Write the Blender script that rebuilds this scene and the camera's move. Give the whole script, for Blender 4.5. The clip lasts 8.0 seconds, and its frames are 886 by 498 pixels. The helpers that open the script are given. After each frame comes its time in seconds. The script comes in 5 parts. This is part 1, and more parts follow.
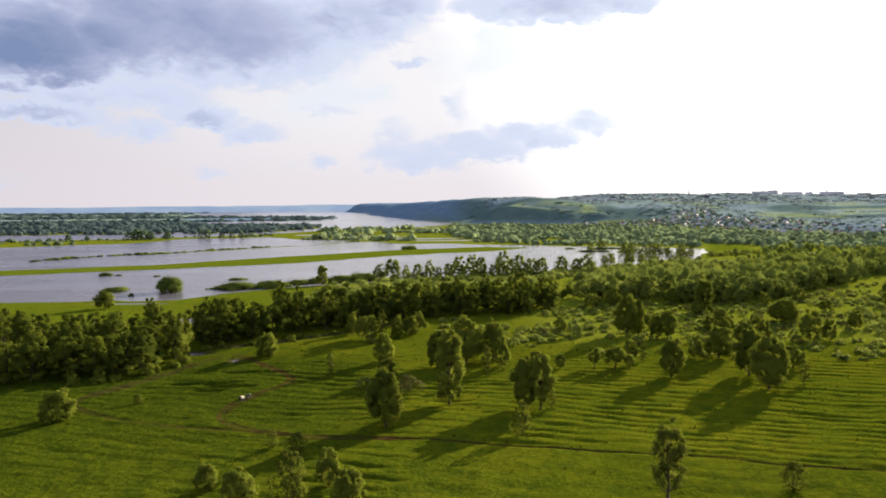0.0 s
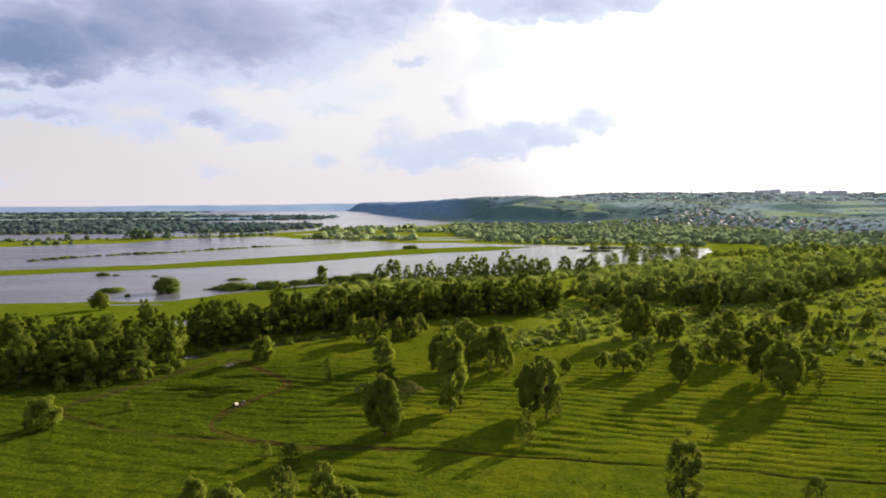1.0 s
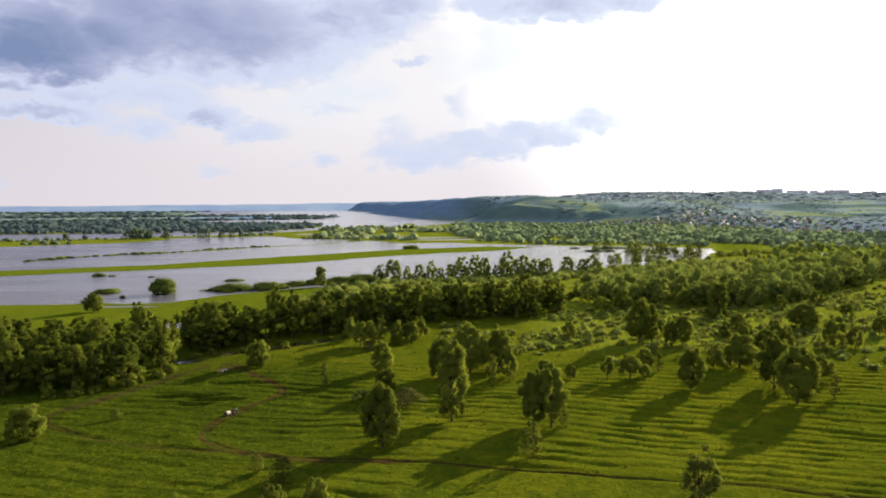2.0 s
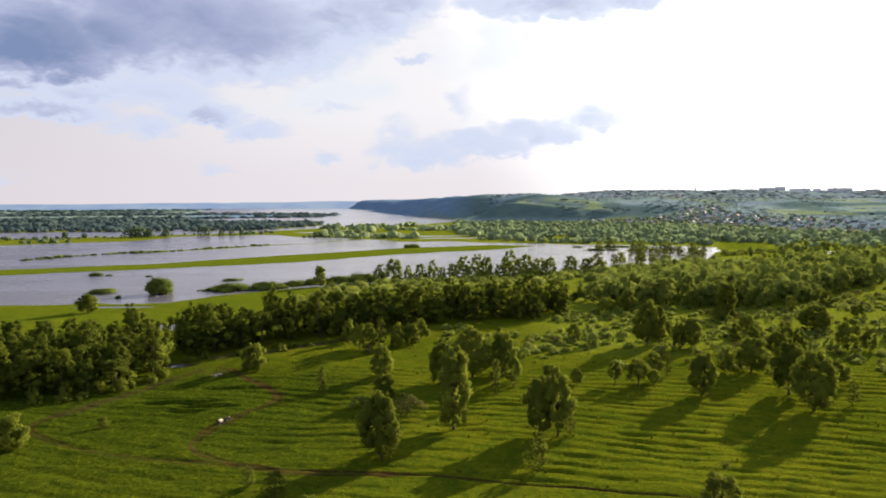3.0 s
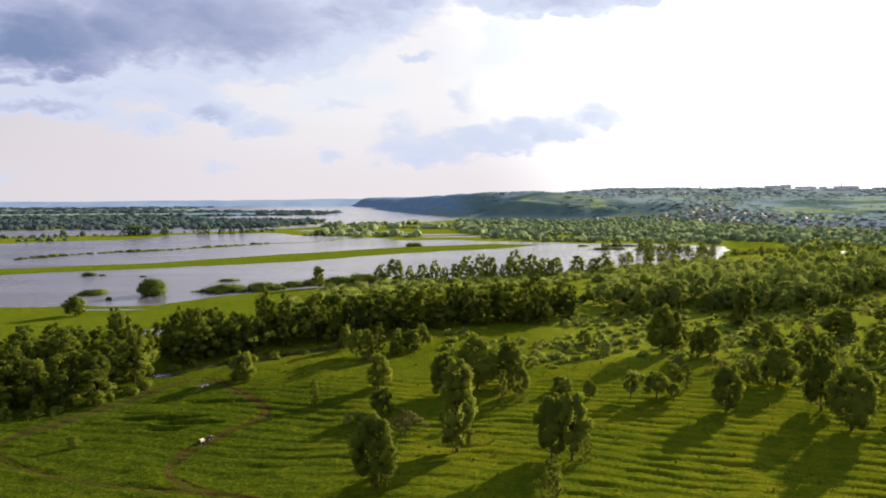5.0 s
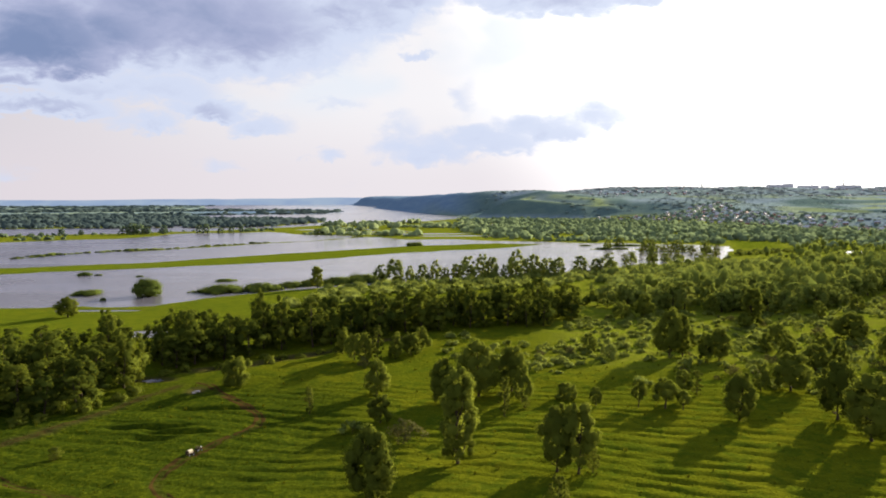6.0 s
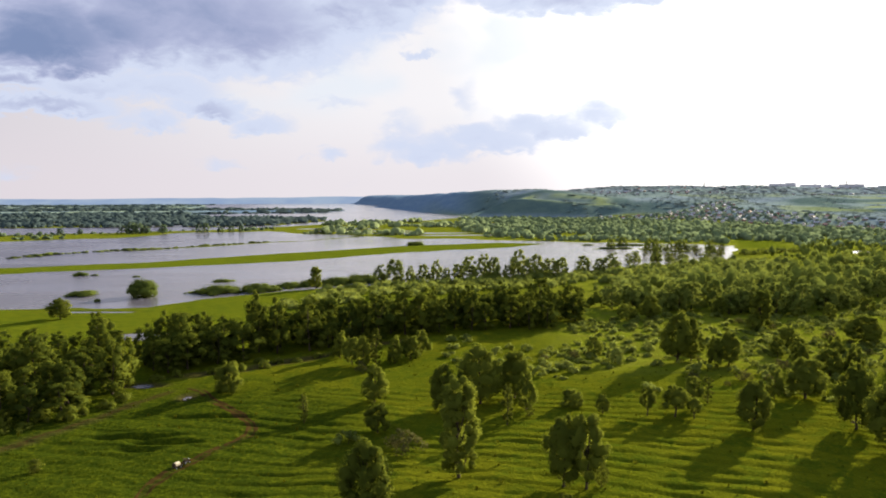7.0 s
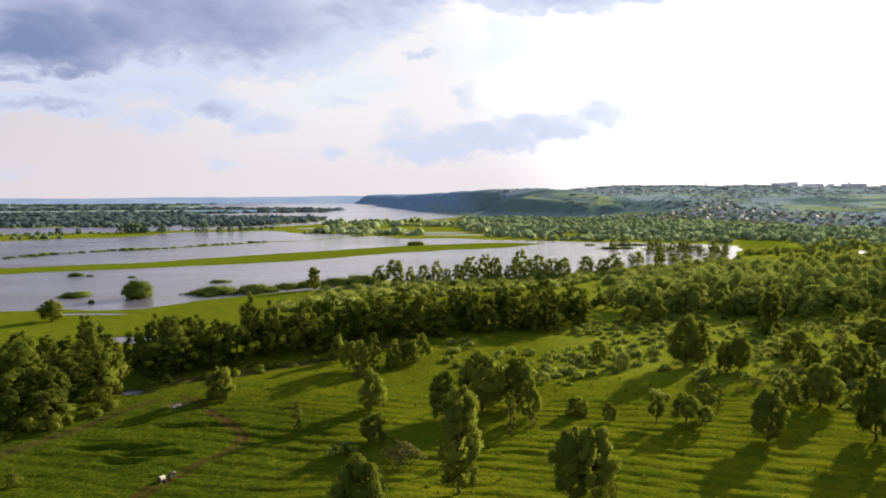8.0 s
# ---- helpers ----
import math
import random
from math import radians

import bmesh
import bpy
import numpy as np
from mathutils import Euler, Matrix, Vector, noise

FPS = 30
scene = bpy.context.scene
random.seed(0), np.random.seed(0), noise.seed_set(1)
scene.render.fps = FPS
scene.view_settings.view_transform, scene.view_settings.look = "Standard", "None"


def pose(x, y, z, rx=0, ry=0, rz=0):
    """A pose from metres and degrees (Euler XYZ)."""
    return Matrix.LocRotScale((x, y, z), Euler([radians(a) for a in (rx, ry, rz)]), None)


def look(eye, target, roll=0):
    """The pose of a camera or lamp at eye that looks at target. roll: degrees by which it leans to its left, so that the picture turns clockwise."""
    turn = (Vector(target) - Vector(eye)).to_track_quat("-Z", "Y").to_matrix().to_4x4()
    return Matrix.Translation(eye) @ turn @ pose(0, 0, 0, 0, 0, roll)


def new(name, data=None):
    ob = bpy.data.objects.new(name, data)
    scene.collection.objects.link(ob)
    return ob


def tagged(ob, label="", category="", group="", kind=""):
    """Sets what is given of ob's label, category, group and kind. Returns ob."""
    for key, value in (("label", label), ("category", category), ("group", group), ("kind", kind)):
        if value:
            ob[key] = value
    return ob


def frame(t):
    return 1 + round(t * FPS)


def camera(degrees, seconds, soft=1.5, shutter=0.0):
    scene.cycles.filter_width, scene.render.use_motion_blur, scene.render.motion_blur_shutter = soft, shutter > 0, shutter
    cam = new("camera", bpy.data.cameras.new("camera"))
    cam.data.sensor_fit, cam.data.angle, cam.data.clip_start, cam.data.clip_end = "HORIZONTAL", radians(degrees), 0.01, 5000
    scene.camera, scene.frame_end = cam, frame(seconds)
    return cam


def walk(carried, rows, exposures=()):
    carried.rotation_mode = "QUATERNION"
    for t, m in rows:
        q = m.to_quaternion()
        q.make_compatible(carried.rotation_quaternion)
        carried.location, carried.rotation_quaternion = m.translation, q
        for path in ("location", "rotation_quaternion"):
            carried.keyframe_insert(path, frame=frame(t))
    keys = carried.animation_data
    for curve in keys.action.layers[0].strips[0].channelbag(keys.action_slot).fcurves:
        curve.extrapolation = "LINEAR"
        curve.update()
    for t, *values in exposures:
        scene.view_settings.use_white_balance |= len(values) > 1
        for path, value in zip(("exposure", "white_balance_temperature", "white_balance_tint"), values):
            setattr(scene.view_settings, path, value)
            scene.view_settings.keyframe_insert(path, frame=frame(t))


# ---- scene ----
cam = camera(65.5, 8.0, soft=1.8)
PATH = [
    (0, (0.124, -12.31, 59.353), (0.126, -10.315, 59.217), -0.4),
    (0.5, (0.157, -8.281, 59.372), (0.157, -6.285, 59.235), -0.4),
    (1, (0.17, -4.323, 59.416), (0.167, -2.327, 59.277), -0.4),
    (1.5, (0.166, -0.328, 59.474), (0.162, 1.667, 59.335), -0.4),
    (3, (0.153, 11.825, 59.829), (0.144, 13.82, 59.683), -0.4),
    (3.5, (0.173, 15.994, 59.913), (0.161, 17.988, 59.765), -0.4),
    (4, (0.189, 20.142, 59.984), (0.176, 22.137, 59.835), -0.4),
    (4.5, (0.213, 24.202, 60.046), (0.197, 26.196, 59.895), -0.4),
    (6, (0.266, 36.204, 60.272), (0.246, 38.198, 60.116), -0.3),
    (6.5, (0.349, 40.228, 60.314), (0.327, 42.221, 60.156), -0.3),
    (7, (0.466, 44.271, 60.338), (0.442, 46.264, 60.179), -0.3),
    (7.5, (0.574, 48.271, 60.33), (0.549, 50.264, 60.17), -0.3),
    (8, (0.687, 52.288, 60.32), (0.66, 54.281, 60.159), -0.3),
]
walk(cam, [(t, look(e, a, r)) for t, e, a, r in PATH])

# ---------------------------------------------------------------- light
SUN_AZ, SUN_EL = 41.0, 17.5          # degrees right of +Y, degrees up
sun_dir = Vector((math.sin(radians(SUN_AZ)) * math.cos(radians(SUN_EL)),
                  math.cos(radians(SUN_AZ)) * math.cos(radians(SUN_EL)),
                  math.sin(radians(SUN_EL))))
sun = new("sun", bpy.data.lights.new("sun", "SUN"))
sun.data.energy, sun.data.angle, sun.data.color = 5.0, radians(0.6), (1.0, 0.86, 0.62)
sun.matrix_basis = look((0, 0, 400), Vector((0, 0, 400)) - sun_dir)
scene.view_settings.exposure = 1.55


class Nodes:
    """Short hand for a node tree."""

    def __init__(self, tree):
        self.t = tree
        tree.nodes.clear()

    def add(self, kind, **props):
        n = self.t.nodes.new(kind)
        for k, v in props.items():
            setattr(n, k, v)
        return n

    def link(self, a, b):
        self.t.links.new(a, b)

    def put(self, socket, v):
        if isinstance(v, bpy.types.NodeSocket):
            self.link(v, socket)
        else:
            socket.default_value = v

    def math(self, op, a, b=0.0, c=0.0, clamp=False):
        n = self.add("ShaderNodeMath", operation=op, use_clamp=clamp)
        for s, v in zip(n.inputs, (a, b, c)):
            self.put(s, v)
        return n.outputs[0]

    def mix(self, f, a, b, blend="MIX"):
        n = self.add("ShaderNodeMix", data_type="RGBA", blend_type=blend)
        self.put(n.inputs[0], f)
        self.put(n.inputs[6], a if not isinstance(a, tuple) else (*a, 1.0))
        self.put(n.inputs[7], b if not isinstance(b, tuple) else (*b, 1.0))
        return n.outputs[2]

    def noise(self, vec, scale, detail=4.0, rough=0.55, distort=0.0):
        n = self.add("ShaderNodeTexNoise")
        self.put(n.inputs["Vector"], vec)
        n.inputs["Scale"].default_value = scale
        n.inputs["Detail"].default_value = detail
        n.inputs["Roughness"].default_value = rough
        n.inputs["Distortion"].default_value = distort
        return n.outputs["Fac"]

    def ramp(self, v, lo, hi):
        n = self.add("ShaderNodeMapRange", interpolation_type="SMOOTHSTEP")
        self.put(n.inputs[0], v)
        n.inputs[1].default_value, n.inputs[2].default_value = lo, hi
        return n.outputs[0]


def make_world():
    world = bpy.data.worlds.new("sky")
    scene.world = world
    world.use_nodes = True
    n = Nodes(world.node_tree)
    geo = n.add("ShaderNodeTexCoord").outputs["Generated"]
    sep = n.add("ShaderNodeSeparateXYZ")
    n.link(geo, sep.inputs[0])
    x, y, z = sep.outputs
    az = n.math("MULTIPLY", n.math("ARCTAN2", x, y), 57.2958)
    el = n.math("MULTIPLY", n.math("ARCSINE", z), 57.2958)
    sky = n.add("ShaderNodeTexSky", sky_type="NISHITA", sun_disc=False,
                sun_elevation=radians(SUN_EL), sun_rotation=radians(SUN_AZ), altitude=100.0)
    sky_col = n.mix(1.0, sky.outputs[0], (0.105, 0.105, 0.105), "MULTIPLY")
    # cloud texture, wider than high
    squash = n.add("ShaderNodeMapping")
    squash.inputs["Scale"].default_value = (1.0, 1.0, 1.9)
    n.link(geo, squash.inputs[0])
    big = n.noise(squash.outputs[0], 5.0, 3.0, 0.5, 0.2)
    fine = n.noise(squash.outputs[0], 13.0, 7.0, 0.58, 0.25)
    wisp = n.noise(squash.outputs[0], 30.0, 6.0, 0.6, 0.4)
    azw = n.math("ADD", az, n.math("MULTIPLY_ADD", fine, 5.0, -2.5))
    elw = n.math("ADD", el, n.math("MULTIPLY_ADD", wisp, 2.6, -1.3))

    def bank(a0, e0, aw, up, down, strength):
        """A heap of cloud: half width, height above and below its middle."""
        u = n.math("DIVIDE", n.math("SUBTRACT", azw, a0), aw)
        d = n.math("SUBTRACT", elw, e0)
        v = n.math("MAXIMUM", n.math("DIVIDE", d, up), n.math("DIVIDE", d, -down))
        r = n.math("ADD", n.math("MULTIPLY", u, u), n.math("MULTIPLY", v, v))
        return n.math("MULTIPLY", n.math("SUBTRACT", 1.0, n.math("MULTIPLY", r, 0.5), clamp=True), strength)

    dens = None
    for row in CLOUD_BANKS:
        b = bank(*row)
        dens = b if dens is None else n.math("MAXIMUM", dens, b)
    dens = n.math("ADD", dens, n.math("MULTIPLY_ADD", fine, 0.9, -0.45))
    dens = n.math("ADD", dens, n.math("MULTIPLY_ADD", wisp, 0.30, -0.15))
    dens = n.math("ADD", dens, n.math("MULTIPLY_ADD", big, 0.4, -0.20))
    veil = n.ramp(dens, 0.10, 0.80)
    grey = n.ramp(dens, 0.78, 1.42)
    dark = n.ramp(dens, 1.25, 2.0)
    # brightness of the cloud sheet: strongest round the veiled sun
    dot = n.add("ShaderNodeVectorMath", operation="DOT_PRODUCT")
    n.link(geo, dot.inputs[0])
    dot.inputs[1].default_value = sun_dir
    near = n.ramp(dot.outputs["Value"], 0.74, 0.985)
    toward = n.ramp(dot.outputs["Value"], 0.15, 0.78)
    sheet = n.mix(toward, (0.232, 0.220, 0.238), (0.318, 0.312, 0.322))
    # unseen sheet opposite the sun, brightened to fill the crowns' shaded sides
    sheet = n.mix(n.ramp(dot.outputs["Value"], 0.12, -0.45), sheet, (0.52, 0.50, 0.47))
    sheet = n.mix(near, sheet, (0.85, 0.82, 0.76))
    sheet = n.mix(n.ramp(dot.outputs["Value"], 0.93, 0.998), sheet, (3.2, 3.0, 2.6))
    low = n.math("MULTIPLY", n.ramp(el, 8.0, 0.5), n.math("SUBTRACT", 1.0, near))
    sheet = n.mix(n.math("MULTIPLY", low, 0.6), sheet, (0.270, 0.246, 0.262))
    blue = n.math("MULTIPLY", n.math("MULTIPLY", n.ramp(big, 0.45, 0.62), n.ramp(el, 5.0, 9.0)), 0.65)
    sheet = n.mix(blue, sheet, (0.268, 0.294, 0.328))
    sheet = n.mix(n.math("MULTIPLY", veil, 0.90), sheet, (0.222, 0.247, 0.312))
    sheet = n.mix(grey, sheet, (0.148, 0.162, 0.232))
    sheet = n.mix(dark, sheet, (0.074, 0.098, 0.165))
    cover = n.ramp(z, 0.80, 0.35)
    col = n.mix(cover, sky_col, sheet)
    bg = n.add("ShaderNodeBackground")
    n.link(col, bg.inputs[0])
    bg.inputs[1].default_value = 1.0
    n.link(bg.outputs[0], n.add("ShaderNodeOutputWorld").inputs[0])


# azimuth, elevation, half width, height above, height below (degrees), strength
CLOUD_BANKS = [
    (-30.2, 10.7, 5.9, 3.63, 2.18, 1.96),
    (-25.5, 11.9, 5.6, 2.92, 2.47, 1.59),
    (-28.2, 9.4, 3.2, 1.05, 0.90, 1.70),
    (-20.0, 13.4, 12.1, 3.40, 3.99, 1.55),
    (-15.9, 12.7, 5.9, 2.21, 3.26, 1.45),
    (-7.9, 14.7, 5.9, 2.23, 2.42, 1.20),
    (-4.3, 15.5, 4.1, 1.78, 1.52, 1.20),
    (-30.4, 6.4, 4.6, 0.84, 0.72, 1.33),
    (-32.0, 8.1, 2.2, 0.65, 0.62, 1.33),
    (-27.2, 7.7, 4.6, 1.20, 0.96, 0.98),
    (-23.0, 8.1, 4.6, 1.24, 1.20, 0.98),
    (-19.2, 6.5, 2.9, 1.20, 0.66, 1.15),
    (-23.0, 5.5, 1.8, 0.93, 0.80, 0.94),
    (-15.0, 5.4, 2.4, 0.98, 0.77, 0.78),
    (-25.0, 5.7, 2.1, 0.83, 0.79, 0.69),
    (-10.5, 3.4, 1.5, 0.73, 0.55, 0.85),
    (-2.1, 11.3, 1.3, 0.35, 0.31, 0.72),
    (-2.1, 3.6, 3.9, 1.54, 1.04, 0.79),
    (3.5, 4.2, 4.3, 1.39, 0.88, 0.79),
    (8.1, 5.1, 4.3, 1.44, 0.87, 0.77),
    (12.2, 5.9, 4.1, 1.70, 0.79, 0.66),
    (1.4, 7.7, 0.9, 2.14, 1.45, 0.42),
    (-3.9, 5.4, 1.5, 1.45, 1.10, 0.55),
    (8.9, 15.2, 6.0, 1.91, 1.28, 1.08),
    (13.8, 15.2, 4.0, 1.26, 0.86, 0.98),
    (3.9, 15.5, 2.9, 1.29, 1.01, 0.83),
    (25.4, 7.7, 1.6, 0.52, 0.33, 0.62),
    (21.4, 8.0, 1.1, 0.33, 0.27, 0.52),
    (29.4, 8.4, 1.4, 0.50, 0.38, 0.52),
    (18.2, 6.5, 0.7, 0.55, 0.41, 0.48),
    (-8.5, 7.4, 2.2, 0.50, 0.43, 0.45),
    (-18.2, 2.4, 2.0, 0.49, 0.35, 0.42),
    (-32.1, 1.7, 1.3, 0.50, 0.44, 0.42),
]
make_world()

# ---------------------------------------------------------------- materials


def material(name):
    m = bpy.data.materials.new(name)
    m.use_nodes = True
    n = Nodes(m.node_tree)
    out = n.add("ShaderNodeOutputMaterial")
    return m, n, out


def principled(n, out, col, rough=0.8, spec=0.3, metal=0.0, normal=None):
    p = n.add("ShaderNodeBsdfPrincipled")
    n.put(p.inputs["Base Color"], col if not isinstance(col, tuple) else (*col, 1.0))
    n.put(p.inputs["Roughness"], rough)
    n.put(p.inputs["Specular IOR Level"], spec)
    n.put(p.inputs["Metallic"], metal)
    if normal is not None:
        n.link(normal, p.inputs["Normal"])
    if out is not None:
        n.link(p.outputs[0], out.inputs[0])
    return p


def bump(n, height, strength, dist):
    b = n.add("ShaderNodeBump")
    b.inputs["Strength"].default_value, b.inputs["Distance"].default_value = strength, dist
    n.link(height, b.inputs["Height"])
    return b.outputs[0]


def leaf_material(name, dark, light, glow, through_share=0.35):
    """Foliage: base colour by island and by object, part of the light passes through."""
    m, n, out = material(name)
    geo = n.add("ShaderNodeNewGeometry")
    info = n.add("ShaderNodeObjectInfo")
    f = n.math("ADD", n.math("MULTIPLY", geo.outputs["Random Per Island"], 0.22),
               n.math("MULTIPLY", info.outputs["Random"], 0.78), clamp=True)
    col = n.mix(f, dark, light)
    d = n.add("ShaderNodeBsdfDiffuse")
    n.link(col, d.inputs[0])
    t = n.add("ShaderNodeBsdfTranslucent")
    t.inputs[0].default_value = (*glow, 1.0)
    n.link(n.mix(f, tuple(c * 0.8 for c in glow), glow), t.inputs[0])
    mx = n.add("ShaderNodeMixShader")
    mx.inputs[0].default_value = through_share
    n.link(d.outputs[0], mx.inputs[1])
    n.link(t.outputs[0], mx.inputs[2])
    n.link(mx.outputs[0], out.inputs[0])
    return m


def plain_material(name, a, b, scale, rough=0.8, spec=0.3, metal=0.0, bump_d=0.02):
    """Two-tone surface with grain in metres."""
    m, n, out = material(name)
    pos = n.add("ShaderNodeTexCoord").outputs["Object"]
    f = n.math("ADD", n.math("MULTIPLY", n.noise(pos, scale, 5.0, 0.6), 0.6),
               n.math("MULTIPLY", n.noise(pos, scale * 7.0, 3.0), 0.4))
    col = n.mix(n.ramp(f, 0.3, 0.7), a, b)
    rnd = n.add("ShaderNodeObjectInfo").outputs["Random"]
    col = n.mix(n.math("MULTIPLY", rnd, 0.35), col, tuple(c * 0.6 for c in a))
    principled(n, out, col, rough, spec, metal, bump(n, f, 0.4, bump_d))
    return m


def ground_material():
    m, n, out = material("grassland")
    pos = n.add("ShaderNodeNewGeometry").outputs["Position"]
    attr = {}
    for key in ("dirt", "mud", "lush", "wild_and_shaded", "dark_grass", "hazy_hillside"):
        attr[key] = n.add("ShaderNodeAttribute", attribute_name=key).outputs["Fac"]
    wide = n.noise(pos, 0.02, 4.0, 0.55)
    mid = n.noise(pos, 0.16, 6.0, 0.65, 0.5)
    tuft = n.noise(pos, 0.75, 4.0, 0.65)
    blade = n.noise(pos, 3.5, 2.0, 0.6)
    col = n.mix(n.ramp(wide, 0.35, 0.65), (0.062, 0.075, 0.004), (0.088, 0.094, 0.005))
    col = n.mix(n.math("MULTIPLY", n.ramp(mid, 0.45, 0.62), 0.7), col, (0.038, 0.060, 0.004))
    col = n.mix(n.math("MULTIPLY", n.ramp(tuft, 0.50, 0.70), 0.55), col, (0.118, 0.128, 0.008))
    col = n.mix(n.math("MULTIPLY", n.ramp(blade, 0.48, 0.72), 0.5), col, (0.024, 0.036, 0.004))
    col = n.mix(attr["dark_grass"], col, n.mix(n.ramp(tuft, 0.42, 0.68), (0.025, 0.038, 0.003), (0.056, 0.069, 0.004)))
    col = n.mix(n.math("MULTIPLY", attr["dark_grass"], n.math("MULTIPLY", n.ramp(mid, 0.46, 0.60), 0.5)), col, (0.019, 0.031, 0.003))
    col = n.mix(attr["wild_and_shaded"], col, n.mix(n.ramp(mid, 0.4, 0.62), (0.118, 0.146, 0.010), (0.140, 0.148, 0.018)))
    col = n.mix(attr["lush"], col, n.mix(n.ramp(mid, 0.35, 0.7), (0.088, 0.108, 0.007), (0.064, 0.089, 0.007)))
    # hill, headland and far plain: distance haze put into paler, bluer ground colours
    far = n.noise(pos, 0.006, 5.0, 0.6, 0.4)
    hazed_hill = n.mix(n.ramp(far, 0.42, 0.60), (0.160, 0.205, 0.248), (0.165, 0.218, 0.212))
    hazed_hill = n.mix(n.math("MULTIPLY", n.ramp(n.noise(pos, 0.045, 5.0, 0.65), 0.42, 0.62), 0.75), hazed_hill, (0.130, 0.178, 0.192))
    # steep faces: scrub green, with the slope's shade coloured in
    hazed_hill = n.mix(attr["wild_and_shaded"], hazed_hill, n.mix(n.ramp(n.noise(pos, 0.03, 5.0, 0.65), 0.4, 0.62), (0.066, 0.104, 0.104), (0.084, 0.124, 0.114)))
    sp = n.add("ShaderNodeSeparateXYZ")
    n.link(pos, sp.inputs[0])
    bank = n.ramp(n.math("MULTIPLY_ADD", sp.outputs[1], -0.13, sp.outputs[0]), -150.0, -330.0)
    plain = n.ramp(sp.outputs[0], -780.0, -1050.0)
    hazed_hill = n.mix(plain, hazed_hill, n.mix(n.ramp(far, 0.42, 0.60), (0.120, 0.170, 0.200), (0.185, 0.235, 0.170)))
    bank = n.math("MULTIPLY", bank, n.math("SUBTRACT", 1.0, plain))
    hazed_hill = n.mix(bank, hazed_hill, n.mix(n.ramp(n.noise(pos, 0.03, 5.0, 0.65), 0.4, 0.62), (0.095, 0.150, 0.235), (0.120, 0.178, 0.255)))
    col = n.mix(attr["hazy_hillside"], col, n.mix(n.math("MULTIPLY", attr["lush"], 0.8), hazed_hill, (0.195, 0.235, 0.090)))
    soil = n.mix(n.ramp(tuft, 0.35, 0.65), (0.050, 0.038, 0.013), (0.028, 0.023, 0.010))
    col = n.mix(n.math("MULTIPLY", attr["dirt"], n.math("MULTIPLY_ADD", n.ramp(tuft, 0.25, 0.5), 0.6, 0.4)), col, soil)
    col = n.mix(attr["mud"], col, (0.048, 0.038, 0.016))
    h = n.math("ADD", n.math("MULTIPLY", tuft, 0.7), n.math("MULTIPLY", blade, 0.3))
    d = n.add("ShaderNodeBsdfDiffuse")
    n.link(col, d.inputs[0])
    n.link(bump(n, h, 1.0, 0.65), d.inputs["Normal"])
    n.link(d.outputs[0], out.inputs[0])
    return m


def water_material():
    m, n, out = material("flood_water")
    pos = n.add("ShaderNodeNewGeometry").outputs["Position"]
    mp = n.add("ShaderNodeMapping")
    mp.inputs["Scale"].default_value = (0.35, 1.0, 1.0)
    mp.inputs["Rotation"].default_value = (0, 0, radians(-15))
    n.link(pos, mp.inputs[0])
    rip = n.noise(mp.outputs[0], 0.55, 4.0, 0.6)
    calm = n.noise(mp.outputs[0], 0.018, 4.0, 0.6, 0.6)
    sep = n.add("ShaderNodeSeparateXYZ")
    n.link(pos, sep.inputs[0])
    # 1 at the left, 0 at the right; sets roughness and base colour
    leftward = n.ramp(n.math("MULTIPLY_ADD", sep.outputs[1], 0.25, sep.outputs[0]), 180.0, -260.0)
    rough = n.math("ADD", n.math("MULTIPLY", n.ramp(calm, 0.42, 0.62), 0.08), n.math("MULTIPLY_ADD", leftward, 0.15, 0.09))
    # silty tint paled further for the stronger sky reflection on the right
    silt_sheen = n.mix(n.ramp(calm, 0.4, 0.6), (0.165, 0.160, 0.182), (0.205, 0.198, 0.215))
    p = principled(n, out, n.mix(leftward, silt_sheen, (0.040, 0.036, 0.060)), rough, 0.5, 0.0,
                   bump(n, n.math("MULTIPLY", rip, n.math("MULTIPLY_ADD", n.ramp(calm, 0.36, 0.56), 0.75, 0.25)), 1.0, 0.52))
    p.inputs["IOR"].default_value = 1.33
    return m


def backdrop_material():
    m, n, out = material("glowing_ridge")
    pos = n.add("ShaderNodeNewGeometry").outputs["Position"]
    # emission in haze blue: the ridge glows and takes no light
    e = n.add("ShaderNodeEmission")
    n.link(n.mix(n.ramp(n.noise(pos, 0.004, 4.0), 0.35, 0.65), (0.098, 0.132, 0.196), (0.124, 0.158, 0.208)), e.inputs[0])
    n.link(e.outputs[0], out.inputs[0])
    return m


